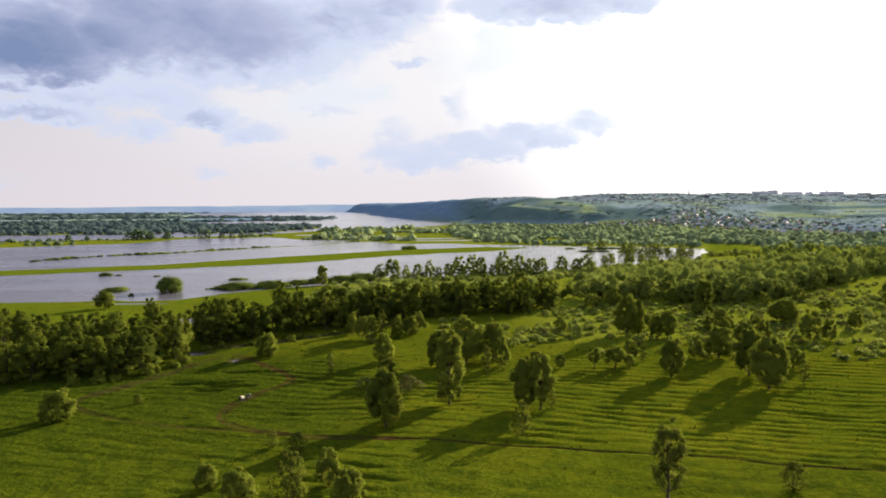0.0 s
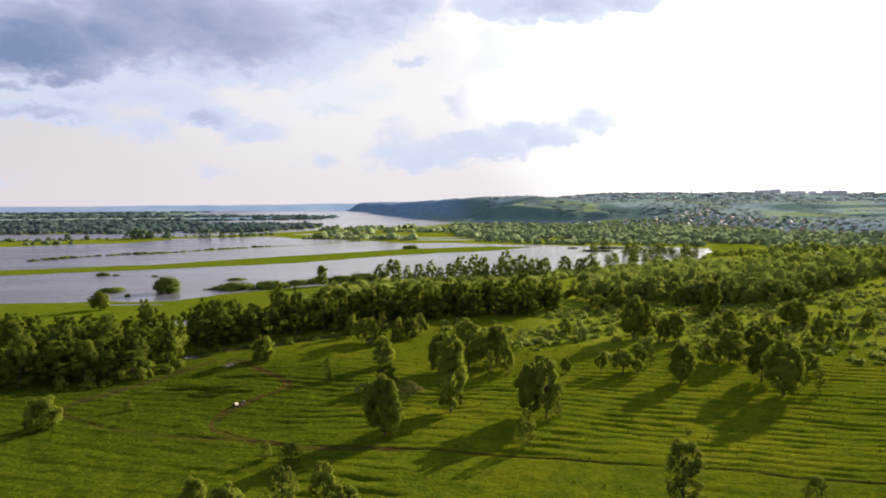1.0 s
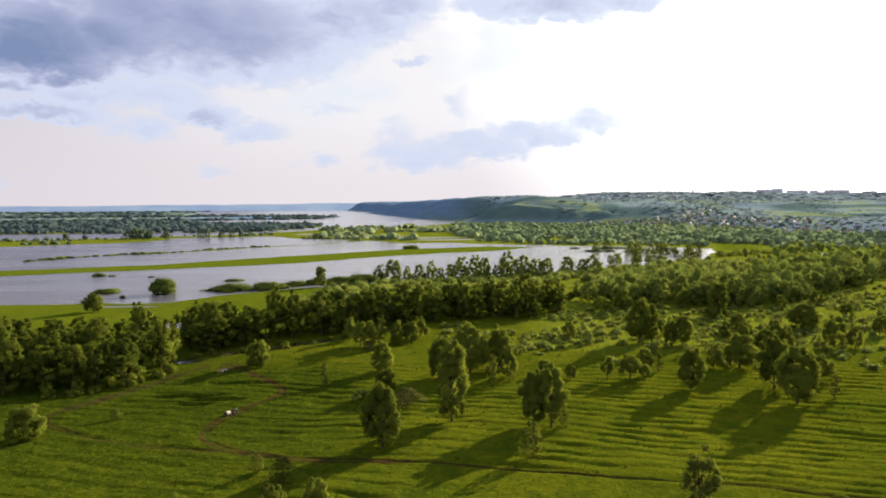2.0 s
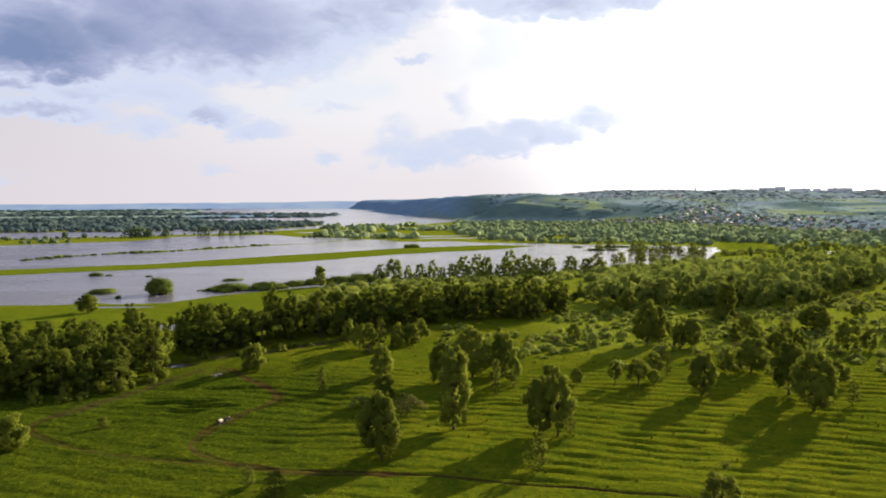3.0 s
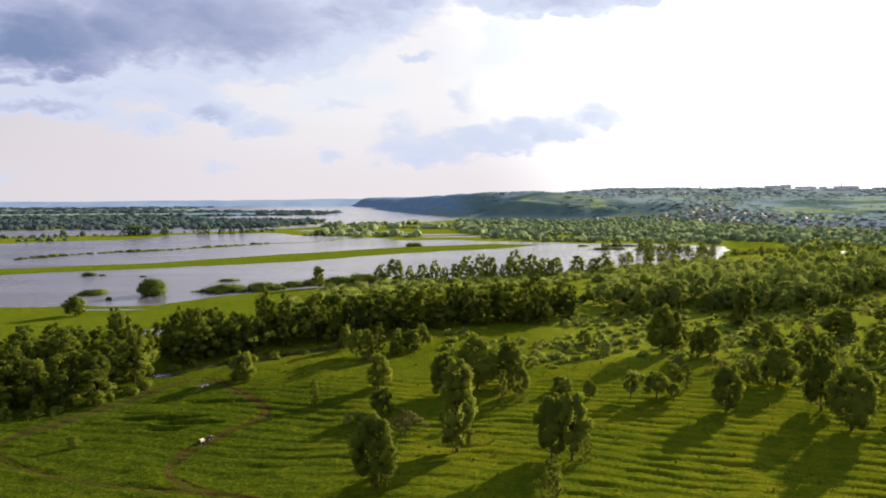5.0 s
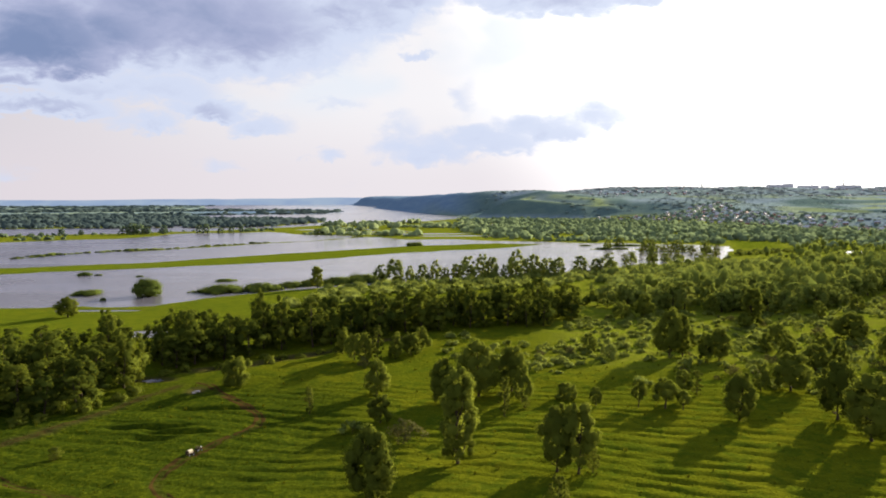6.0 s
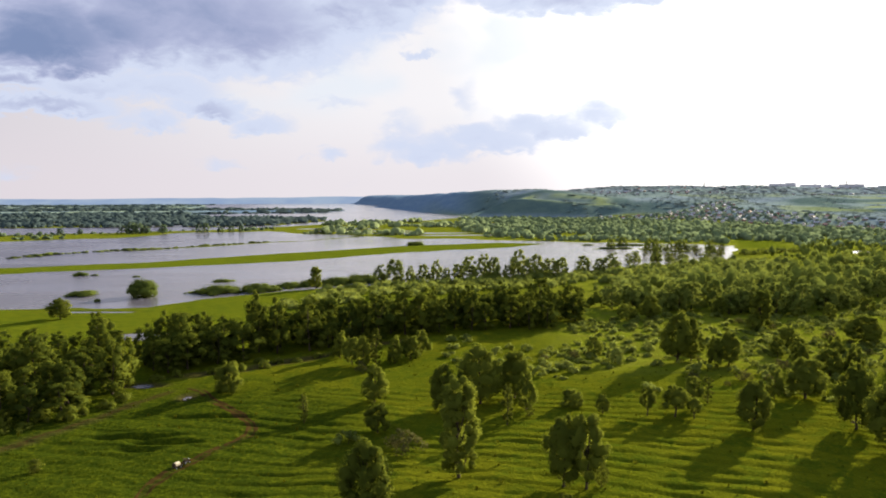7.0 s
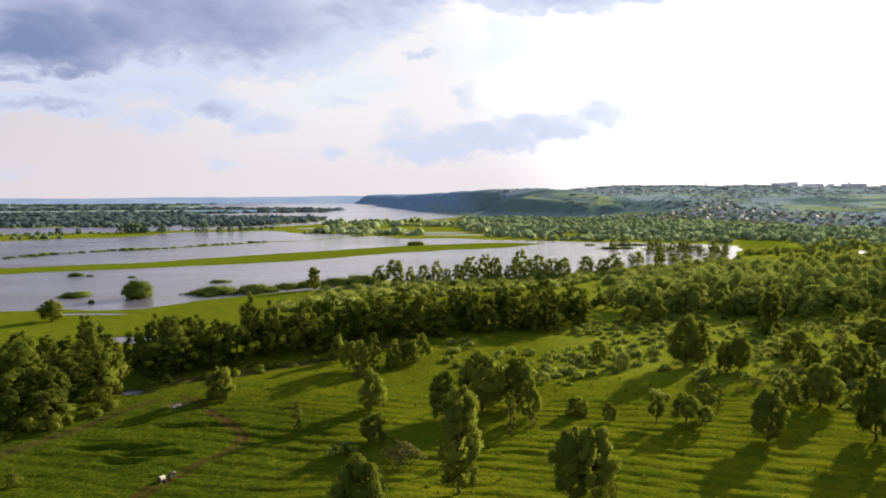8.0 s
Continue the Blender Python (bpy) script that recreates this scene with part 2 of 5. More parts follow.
MAT = {
    "ground": ground_material(),
    "water": water_material(),
    "leaf": leaf_material("tree_leaves", (0.066, 0.083, 0.013), (0.124, 0.145, 0.022), (0.240, 0.272, 0.030), 0.42),
    "leaf_young": leaf_material("young_leaves", (0.056, 0.068, 0.011), (0.104, 0.118, 0.021), (0.17, 0.19, 0.024), 0.4),
    "leaf_wood": leaf_material("wood_leaves", (0.03, 0.045, 0.009), (0.088, 0.106, 0.015), (0.165, 0.19, 0.02), 0.38),
    # eastern wood: haze and sun glare lightened into the leaf colour
    "leaf_pale": leaf_material("hazed_east_leaves", (0.086, 0.118, 0.026), (0.18, 0.208, 0.042), (0.28, 0.32, 0.048), 0.4),
    "leaf_bush": leaf_material("bush_leaves", (0.108, 0.138, 0.034), (0.19, 0.22, 0.05), (0.29, 0.33, 0.05), 0.42),
    "leaf_water": leaf_material("flooded_willow_leaves", (0.046, 0.070, 0.017), (0.098, 0.124, 0.027), (0.130, 0.160, 0.022), 0.32),
    "leaf_dry": leaf_material("dry_twigs", (0.058, 0.062, 0.022), (0.098, 0.096, 0.036), (0.12, 0.11, 0.03), 0.35),
    # far foliage down to hazed_distant_woods: air haze mixed into the leaf colours
    "leaf_far": leaf_material("hazed_far_leaves", (0.15, 0.202, 0.11), (0.265, 0.318, 0.15), (0.38, 0.44, 0.2), 0.42),
    "leaf_garden": leaf_material("hazed_garden_leaves", (0.095, 0.135, 0.110), (0.150, 0.200, 0.145), (0.22, 0.28, 0.19), 0.4),
    "leaf_strip": leaf_material("hazed_strip_leaves", (0.062, 0.100, 0.066), (0.115, 0.155, 0.085), (0.15, 0.20, 0.09), 0.42),
    "leaf_slope": leaf_material("hazed_slope_leaves", (0.175, 0.235, 0.24), (0.245, 0.31, 0.29), (0.32, 0.4, 0.35), 0.4),
    "leaf_west": leaf_material("hazed_west_woods", (0.056, 0.084, 0.090), (0.074, 0.104, 0.102), (0.10, 0.13, 0.12), 0.35),
    "leaf_distant": leaf_material("hazed_distant_woods", (0.175, 0.22, 0.27), (0.23, 0.278, 0.31), (0.3, 0.35, 0.38), 0.4),
    "weed": leaf_material("meadow_weeds", (0.034, 0.046, 0.004), (0.095, 0.100, 0.008), (0.11, 0.12, 0.01), 0.35),
    "bark": plain_material("bark", (0.060, 0.046, 0.030), (0.032, 0.025, 0.017), 1.2, 0.95, 0.1, 0.0, 0.05),
    "dead_wood": plain_material("dead_wood", (0.120, 0.105, 0.085), (0.070, 0.060, 0.050), 1.0, 0.95, 0.1, 0.0, 0.03),
    "ridge": backdrop_material(),
    # bare brown soil, darkened to include the shade of the rut edges
    "soil": plain_material("rut_soil", (0.060, 0.037, 0.011), (0.019, 0.013, 0.005), 0.6, 1.0, 0.0, 0.0, 0.05),
    "wall_pale": plain_material("pale_plaster", (0.55, 0.53, 0.50), (0.45, 0.43, 0.41), 0.5, 0.85),
    "wall_brick": plain_material("brick_red", (0.30, 0.17, 0.13), (0.24, 0.14, 0.11), 0.6, 0.9),
    "wall_wood": plain_material("weathered_wood", (0.24, 0.20, 0.16), (0.17, 0.14, 0.12), 0.8, 0.9),
    "roof_metal": plain_material("sheet_metal_roof", (0.42, 0.44, 0.52), (0.34, 0.36, 0.43), 0.4, 0.85, 0.2, 0.0),
    "roof_grey": plain_material("grey_slate_roof", (0.22, 0.22, 0.23), (0.16, 0.16, 0.17), 0.5, 0.8),
    "roof_red": plain_material("rusty_red_roof", (0.34, 0.20, 0.17), (0.27, 0.16, 0.14), 0.5, 0.8),
    "concrete": plain_material("panel_concrete", (0.66, 0.66, 0.76), (0.58, 0.58, 0.68), 0.15, 0.9),
    "steel": plain_material("painted_steel", (0.30, 0.31, 0.33), (0.22, 0.23, 0.25), 0.5, 0.6, 0.4, 0.3),
    "canvas": plain_material("cream_canvas", (0.62, 0.54, 0.40), (0.52, 0.44, 0.32), 2.0, 0.85),
    "dark_paint": plain_material("dark_brown_paint", (0.055, 0.038, 0.026), (0.035, 0.025, 0.018), 2.0, 0.95, 0.1),
    "rubber": plain_material("black_rubber", (0.02, 0.02, 0.02), (0.03, 0.03, 0.03), 3.0, 0.9),
    "white_paint": plain_material("white_paint", (0.80, 0.79, 0.76), (0.70, 0.69, 0.66), 2.0, 0.6),
    "glass_dark": plain_material("dark_window_glass", (0.03, 0.035, 0.045), (0.04, 0.045, 0.05), 0.5, 0.15, 0.5),
}

# ---------------------------------------------------------------- mesh helpers


def mesh_from(name, verts, faces, mat, smooth=False):
    me = bpy.data.meshes.new(name)
    me.from_pydata(verts if isinstance(verts, list) else verts.tolist(), [],
                   faces if isinstance(faces, list) else faces.tolist())
    me.materials.append(mat)
    if smooth:
        me.shade_smooth()
    me.update()
    return me


def part(name, bm, mat, parent, label=""):
    """Links a bmesh as one mesh object under a thing or a part."""
    me = bpy.data.meshes.new(name)
    bm.to_mesh(me)
    bm.free()
    me.materials.append(mat)
    ob = new(name, me)
    ob.parent = parent
    return tagged(ob, label)


def box(bm, cx, cy, cz, sx, sy, sz, bevel=0.0):
    r = bmesh.ops.create_cube(bm, size=1.0, matrix=Matrix.Translation((cx, cy, cz)) @ Matrix.Diagonal((sx, sy, sz, 1)))
    if bevel:
        edges = list({e for v in r["verts"] for e in v.link_edges})
        bmesh.ops.bevel(bm, geom=edges, offset=bevel, segments=2, affect="EDGES", profile=0.5)


def tube_arrays(path, radii, sides):
    """A tapered tube along points."""
    verts, faces = [], []
    for k, (p, r) in enumerate(zip(path, radii)):
        a = path[min(k + 1, len(path) - 1)] - path[max(k - 1, 0)]
        a = a / (np.linalg.norm(a) + 1e-9)
        s = np.cross(a, (0.3, 1.0, 0.1))
        s = s / (np.linalg.norm(s) + 1e-9)
        c = np.cross(a, s)
        for j in range(sides):
            w = 2 * math.pi * j / sides
            verts.append(p + r * (s * math.cos(w) + c * math.sin(w)))
    for k in range(len(path) - 1):
        for j in range(sides):
            i, i2 = k * sides + j, k * sides + (j + 1) % sides
            faces.append([i, i2, i2 + sides, i + sides])
    return verts, faces


# ---------------------------------------------------------------- terrain


def vnoise(x, y, size, seed):
    """Smooth value noise, 0 to 1, with lumps of that size."""
    rng = np.random.RandomState(seed)
    table = rng.rand(128, 128)
    u, v = np.asarray(x, float) / size, np.asarray(y, float) / size
    i, j = np.floor(u).astype(int), np.floor(v).astype(int)
    f, g = u - i, v - j
    f, g = f * f * (3 - 2 * f), g * g * (3 - 2 * g)
    a, b = table[i % 128, j % 128], table[(i + 1) % 128, j % 128]
    c, d = table[i % 128, (j + 1) % 128], table[(i + 1) % 128, (j + 1) % 128]
    return (a * (1 - f) + b * f) * (1 - g) + (c * (1 - f) + d * f) * g


def smooth(lo, hi, v):
    t = np.clip((v - lo) / (hi - lo), 0, 1)
    return t * t * (3 - 2 * t)


def line_distance(x, y, pts):
    best = np.full(np.shape(x), 1e9)
    for (ax, ay), (bx, by) in zip(pts[:-1], pts[1:]):
        dx, dy = bx - ax, by - ay
        t = np.clip(((x - ax) * dx + (y - ay) * dy) / (dx * dx + dy * dy), 0, 1)
        best = np.minimum(best, np.hypot(x - ax - t * dx, y - ay - t * dy))
    return best


def inside(x, y, pts):
    """Signed distance to a polygon, positive inside."""
    d = line_distance(x, y, pts + pts[:1])
    odd = np.zeros(np.shape(x), bool)
    for (ax, ay), (bx, by) in zip(pts, pts[1:] + pts[:1]):
        if ay != by:
            odd ^= ((ay > y) != (by > y)) & (x < (bx - ax) * (y - ay) / (by - ay) + ax)
    return np.where(odd, d, -d)


WATER_Z = -0.45
NEAR_LAND = [(-6000, -3000), (-6000, 330), (-900, 352), (-420, 396), (-256, 412), (-192, 412), (-165, 414), (-148, 440),
             (-117, 470), (-82, 490), (-45, 506), (3, 530), (46, 546), (92, 566), (150, 617), (196, 640), (238, 655),
             (262, 690), (276, 728), (300, 770), (330, 850), (400, 900), (6000, 1000), (6000, -3000)]
GREEN_STRIP = [(-1500, 120), (-361, 573), (-265, 612), (-146, 672), (-34, 769), (61, 819), (118, 876), (60, 905),
               (-50, 858), (-187, 748), (-288, 661), (-390, 617), (-1500, 200)]
SPIT = [(-428, 712), (-417, 753), (-381, 795), (-330, 822), (-234, 925), (-190, 950), (-130, 1048)]
FAR_STRIP = [(-2500, 330), (-900, 840), (-617, 967), (-490, 1029), (-420, 1150), (-306, 1200), (-221, 1105), (-131, 1062),
             (-58, 990), (56, 956), (120, 905), (148, 903), (193, 908), (240, 885), (318, 838), (420, 800), (6000, 800),
             (6000, 6000), (700, 6000), (-4, 1791), (-60, 1640), (-119, 1586), (-228, 1540), (-262, 1485), (-333, 1330),
             (-448, 1245), (-551, 1160), (-730, 1120), (-2500, 520)]
WEST_LAND = [(-9000, 960), (-832, 1350), (-415, 1372), (-335, 1460), (-290, 1580), (-300, 1760), (-560, 1830), (-900, 2120),
             (-700, 2260), (-420, 2330), (-380, 2650), (-560, 2900), (-1050, 3050), (-1250, 3500), (-1350, 3900), (-1700, 4720), (-9000, 4720)]
ACROSS = [(-9000, 4250), (-1500, 4760), (6000, 4760), (6000, 9000), (-9000, 9000)]
HILL = [(-690, 4800), (-536, 3990), (-200, 2649), (-40, 2043), (10, 1860), (140, 1800), (330, 1760), (440, 1700), (480, 1560), (520, 1420),
        (560, 1290), (680, 1150), (900, 1030), (6000, 900), (6000, 9000), (-600, 9000)]
SPUR_WEST = [(40, 1790), (330, 1740), (500, 1760), (520, 2080), (160, 2150)]
SPUR_EAST = [(750, 1440), (920, 1370), (1700, 1330), (1700, 1950), (820, 1950)]
MEADOW_EAST = [(296, 790), (318, 830), (355, 938), (408, 892), (378, 785)]
CLEARINGS = [(418, 705, 22, 48), (520, 765, 75, 48), (345, 775, 45, 40)]
POOLS = [(-98, 259, 4.0, 1.8), (-79, 246, 1.2, 1.8), (-132, 336, 13, 7), (-872, 2010, 95, 60), (-700, 2040, 60, 40),
         (300, 1010, 24, 12), (66, 1420, 42, 50), (-150, 1190, 70, 13), (-60, 1120, 80, 12), (-200, 1270, 60, 14), (20, 1060, 60, 9), (-520, 1420, 120, 26), (-900, 1560, 160, 30), (-190, 399, 10, 1.0), (222, 668, 16, 20), (418, 738, 16, 20), (545, 716, 40, 16)]
LAKE_ISLES = [(178, 800, 30, 9), (205, 845, 34, 11), (160, 850, 14, 7), (214, 790, 14, 16), (238, 765, 16, 14),
              (255, 720, 12, 10), (-165, 520, 7, 2.5), (-145.6, 470.4, 14, 4), (-121, 479, 12, 3.5), (-100, 494, 12, 4),
              (-77, 509, 13, 4), (-60, 518, 13, 4), (-226, 460, 9, 3.5), (-185.5, 454, 10, 5), (-283, 565, 6, 2.5),
              (-42, 864, 12, 5)]
LOOP_TRACK = [(-8, 158.5), (-21, 159), (-35, 160), (-47, 164), (-54, 167), (-60, 172), (-62.5, 177), (-62.5, 184), (-61, 190),
              (-58, 197), (-54, 206), (-51, 213), (-51.5, 220), (-58, 230), (-66, 240), (-71, 243), (-76, 252), (-82, 256)]
SIDE_TRACK = [(-47, 163.5), (-65, 166), (-80, 170), (-96, 178), (-105, 184), (-111, 190), (-112, 196), (-110, 202),
              (-105, 209), (-99, 222), (-92, 240), (-86, 252)]
MAIN_TRACK = [(-44, 162), (-27, 161), (-4, 158), (16, 153), (42, 147), (67, 142), (77, 137), (96, 134), (200, 108)]
DITCH = [(-104, 262), (-90, 268), (-74, 276), (-60, 288), (-44, 301), (-30, 316), (-12, 330)]
HOLLOWS = [(-79, 212, 7, 1.4, 1.8), (-69, 207.5, 6, 1.2, 1.7), (-68, 229, 7, 1.3, 1.5), (-75, 203, 4, 1.5, 1.2)]


def ellipse(x, y, cx, cy, rx, ry):
    q = np.hypot((x - cx) / rx, (y - cy) / ry)
    return (1 - q) * min(rx, ry)


def land_distance(x, y):
    """Metres from the water's edge, positive on land."""
    far = np.maximum(inside(x, y, FAR_STRIP), np.maximum(inside(x, y, WEST_LAND), inside(x, y, ACROSS)))
    ragged = (vnoise(x, y, 26, 5) - 0.5) * 11 + (vnoise(x, y, 7, 6) - 0.5) * 4
    far = far + (vnoise(x, y, 60, 7) - 0.5) * 34
    near = np.maximum(inside(x, y, NEAR_LAND), inside(x, y, GREEN_STRIP) + ragged * 0.1)
    spit = 6.0 - line_distance(x, y, SPIT) + (vnoise(x, y, 22, 8) - 0.5) * 10
    d = np.maximum(np.maximum(near, far), spit) + ragged * 0.6
    for cx, cy, rx, ry in LAKE_ISLES:
        d = np.maximum(d, ellipse(x, y, cx, cy, rx, ry) + ragged * 0.15)
    for cx, cy, rx, ry in POOLS:
        d = np.minimum(d, -ellipse(x, y, cx, cy, rx, ry) + ragged * 0.1)
    return d


def ground_parts(x, y):
    x, y = np.asarray(x, float), np.asarray(y, float)
    d = land_distance(x, y)
    far_soft = 1 + np.clip(y - 600, 0, 4000) / 400
    low = smooth(250, 420, y) * -0.22                      # the flooded strips lie just above the water
    z = -1.5 + (1.5 + low) * smooth(-3.0 * far_soft, 3.0 * far_soft, d)
    near = smooth(430, 330, y) * smooth(2, 14, d)
    z += near * ((vnoise(x, y, 34, 11) - 0.5) * 1.1 + (vnoise(x, y, 9, 12) - 0.5) * 0.55 + (vnoise(x, y, 2.6, 13) - 0.5) * 0.20)
    z += near * (vnoise(x * 0.28, y + 0.215 * x, 2.6, 30) - 0.5) * 0.42 * (0.35 + 0.9 * vnoise(x, y, 28, 32))
    # old plough ridges
    s = (y + 0.215 * x + (vnoise(x, y, 60, 14) - 0.5) * 11 + (vnoise(x, y, 16, 15) - 0.5) * 1.6 + (vnoise(x, y, 3.5, 20) - 0.5) * 1.1) / 5.0
    wave = s - np.floor(s)
    groove = np.exp(-((wave - 0.5) / 0.10) ** 2)
    where = smooth(275, 235, y) * (0.6 + 0.4 * smooth(-62, -30, x + (vnoise(x, y, 40, 16) - 0.5) * 30))
    where = where * np.maximum(smooth(-1, 3, y - (157.5 - 0.25 * x)), 0.8 * smooth(0, -14, x))
    where = where * (0.55 + 0.65 * vnoise(x, y, 22, 17)) * (0.35 + 1.2 * vnoise(x, y, 6, 29)) * smooth(100, 118, y)
    z += near * where * (0.30 * (wave - 0.5) * smooth(0.0, 0.1, wave) * smooth(1.0, 0.9, wave) - 0.46 * groove)
    for cx, cy, rx, ry, depth in HOLLOWS:
        z -= depth * smooth(-1.0, 0.5, ellipse(x, y, cx, cy, rx, ry) / ry + (vnoise(x, y, 4, 18) - 0.5) * 0.6)
    dt = line_distance(x, y, LOOP_TRACK)
    dm = line_distance(x, y, MAIN_TRACK)
    ds = line_distance(x, y, SIDE_TRACK)
    rut = np.maximum(np.exp(-((dt - 0.60) / 0.42) ** 2), 0.95 * np.exp(-((ds - 0.60) / 0.42) ** 2))
    rut = np.maximum(rut, np.exp(-(dm / 0.75) ** 2))
    z -= near * (0.26 * rut + 0.30 * np.exp(-(dm / 0.7) ** 2))
    rut = 0.4 * rut
    dirt = np.maximum(smooth(1.2, 0.4, dt + (vnoise(x, y, 3, 19) - 0.5) * 1.0) * (0.25 + 0.75 * rut), 0.95 * rut)
    dd = line_distance(x, y, DITCH)
    z -= near * 0.5 * smooth(3.5, 0.8, dd)
    z = np.where((y > 285) & (near > 0.02) & (d > 3), np.maximum(z, WATER_Z + 0.15), z)
    # the hill beyond the village
    hd = inside(x, y, HILL) + (vnoise(x, y, 330, 21) - 0.5) * 170 + (vnoise(x, y, 120, 22) - 0.5) * 50
    hd_raw = inside(x, y, HILL)
    steep = 520 - 360 * smooth(1600, 2600, y)
    top = 76 - 24 * smooth(2000, 3600, y) + (vnoise(x, y, 420, 23) - 0.5) * 8 + (vnoise(x, y, 45, 36) - 0.5) * 5 * smooth(1900, 2100, y)
    rise = smooth(0, steep, hd) * smooth(-10, 90, hd_raw)
    slope = 24 * smooth(0, 300, hd) + (64 - 9 * smooth(0.30, 0.62, x / np.maximum(y, 500))) * np.clip((y - 1560) / 1350, 0, 1) ** 0.9 * smooth(0, 260, hd_raw) + (vnoise(x, y, 160, 35) - 0.5) * 12 * smooth(80, 400, hd_raw)
    east = smooth(0.10, 0.24, x / np.maximum(y, 500))
    z = z + top * rise * (1 - east) + slope * east
    # a bare spur in front of it
    lobes = (vnoise(x, y, 110, 33) - 0.5) * 120 + (vnoise(x, y, 34, 34) - 0.5) * 30
    west_spur = smooth(0, 95, inside(x, y, SPUR_WEST) + lobes * 0.22)
    spur = np.maximum(west_spur, smooth(0, 150, inside(x, y, SPUR_EAST) + lobes))
    z = np.where(spur > 0, np.maximum(z, (32 - 6 * east) * spur * (0.85 + 0.3 * vnoise(x, y, 70, 24)) + 0.02 * np.maximum(y - 1750, 0)), z)
    z = np.where(west_spur > 0, np.maximum(z, west_spur * (47 - 25 * smooth(170, 500, x))), z)
    mud = smooth(3.5, 0.5, d) * smooth(450, 300, y) * 0.8
    mud = np.maximum(mud, 0.85 * smooth(4.2, 1.4, dd + (vnoise(x, y, 5, 37) - 0.5) * 3) * near)
    mud = np.maximum(mud, 0.4 * smooth(3.4, 0.8, line_distance(x, y, SIDE_TRACK[7:]) + (vnoise(x, y, 4, 28) - 0.5) * 3) * near)
    lush = np.maximum(smooth(-4, 2, inside(x, y, GREEN_STRIP)), 0.65 * smooth(300, 360, y - x * 0.1) * smooth(600, 520, y) * smooth(60, -60, x))
    lush = np.maximum(lush, smooth(0, 20, inside(x, y, MEADOW_EAST)))
    crest = np.exp(-((inside(x, y, SPUR_WEST) + lobes * 0.22 - 108) / 22) ** 2) + np.exp(-((inside(x, y, SPUR_EAST) + lobes * 0.6 - 175) / 30) ** 2)
    lush = np.maximum(lush, np.clip(crest, 0, 1) * smooth(0.3, 0.5, vnoise(x, y, 90, 31)))
    lush = np.maximum(lush, 0.7 * smooth(60, 140, hd_raw) * smooth(0.62, 0.70, vnoise(x, y * 0.5, 70, 26)) * smooth(2600, 2000, y) * smooth(0.24, 0.30, x / np.maximum(y, 500)))
    dirt = np.maximum(dirt, 0.8 * smooth(0, 3, ellipse(x, y, 520, 802, 80, 10)))
    wild_and_shaded = smooth(25, 60, x) * smooth(255, 290, y) * 0.72 + smooth(760, 900, y) * 0.6
    # grass mixed darker leftward and at the near end
    dark_grass = smooth(5, -55, x + (vnoise(x, y, 45, 27) - 0.5) * 40) * smooth(285, 230, y) * (0.70 + 0.28 * smooth(140, 195, y))
    dark_grass = np.maximum(dark_grass, 0.5 * smooth(172, 120, y + (vnoise(x, y, 30, 75) - 0.5) * 30))
    # mask of the far ground that gets the haze-tinted colours
    hazy_hillside = np.maximum(np.maximum(smooth(0, 90, hd_raw), spur > 0.02), smooth(1500, 2600, y))
    # on the hill this mask darkens the faces as their shade would
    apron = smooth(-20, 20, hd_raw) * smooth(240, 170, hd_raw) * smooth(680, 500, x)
    wild_and_shaded = np.where(hazy_hillside > 0.2, 0.95 * np.maximum(apron, smooth(0.03, 0.3, spur) * smooth(1.0, 0.94, spur)), wild_and_shaded)
    return z, dirt, mud, lush, np.clip(wild_and_shaded, 0, 0.95), dark_grass, hazy_hillside


def ground_z(x, y):
    return float(ground_parts(np.array([x]), np.array([y]))[0][0])


def ground_rows():
    return np.concatenate([np.linspace(-900, 60, 12), np.linspace(75, 99, 6), np.arange(100, 250, 0.5), np.arange(250, 300, 1.0), np.arange(300, 420, 1.5),
                           np.arange(420, 1000, 2.6), np.arange(1000, 2000, 9.0), np.arange(2000, 4960, 32.0)])


def mesh_z(x, y):
    """Height of the ground sheet between its corners, near the middle."""
    rows = ground_rows()
    j = np.clip(np.searchsorted(rows, y) - 1, 0, len(rows) - 2)
    y0, y1 = rows[j], rows[j + 1]
    f = (y - y0) / (y1 - y0)
    out = 0
    for yy, wy in ((y0, 1 - f), (y1, f)):
        width = 0.66 * (np.maximum(yy, 60) + 60)
        u = x / width * 115
        k = np.floor(u)
        g = u - k
        out = out + wy * ((1 - g) * ground_parts(k * width / 115, yy)[0] + g * ground_parts((k + 1) * width / 115, yy)[0])
    return out


def build_ground():
    inner = np.linspace(-1, 1, 231)
    outer = 1 + np.linspace(0.02, 1, 15) ** 2 * 7
    u = np.concatenate([-outer[::-1], inner, outer])
    rows = ground_rows()
    U, Y = np.meshgrid(u, rows)
    X = U * 0.66 * (np.maximum(Y, 60) + 60)
    Z, dirt, mud, lush, wild_and_shaded, dark_grass, hazy_hillside = ground_parts(X, Y)
    verts = np.stack([X, Y, Z], -1).reshape(-1, 3)
    r, c = X.shape
    i = (np.arange(r - 1)[:, None] * c + np.arange(c - 1)[None, :]).reshape(-1)
    faces = np.stack([i, i + 1, i + c + 1, i + c], -1)
    me = mesh_from("ground", verts, faces, MAT["ground"], True)
    for key, v in (("dirt", dirt), ("mud", mud), ("lush", lush), ("wild_and_shaded", wild_and_shaded), ("dark_grass", dark_grass), ("hazy_hillside", hazy_hillside)):
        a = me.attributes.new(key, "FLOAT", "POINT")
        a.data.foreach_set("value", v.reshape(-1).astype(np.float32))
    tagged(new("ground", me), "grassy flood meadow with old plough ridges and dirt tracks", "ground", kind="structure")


build_ground()


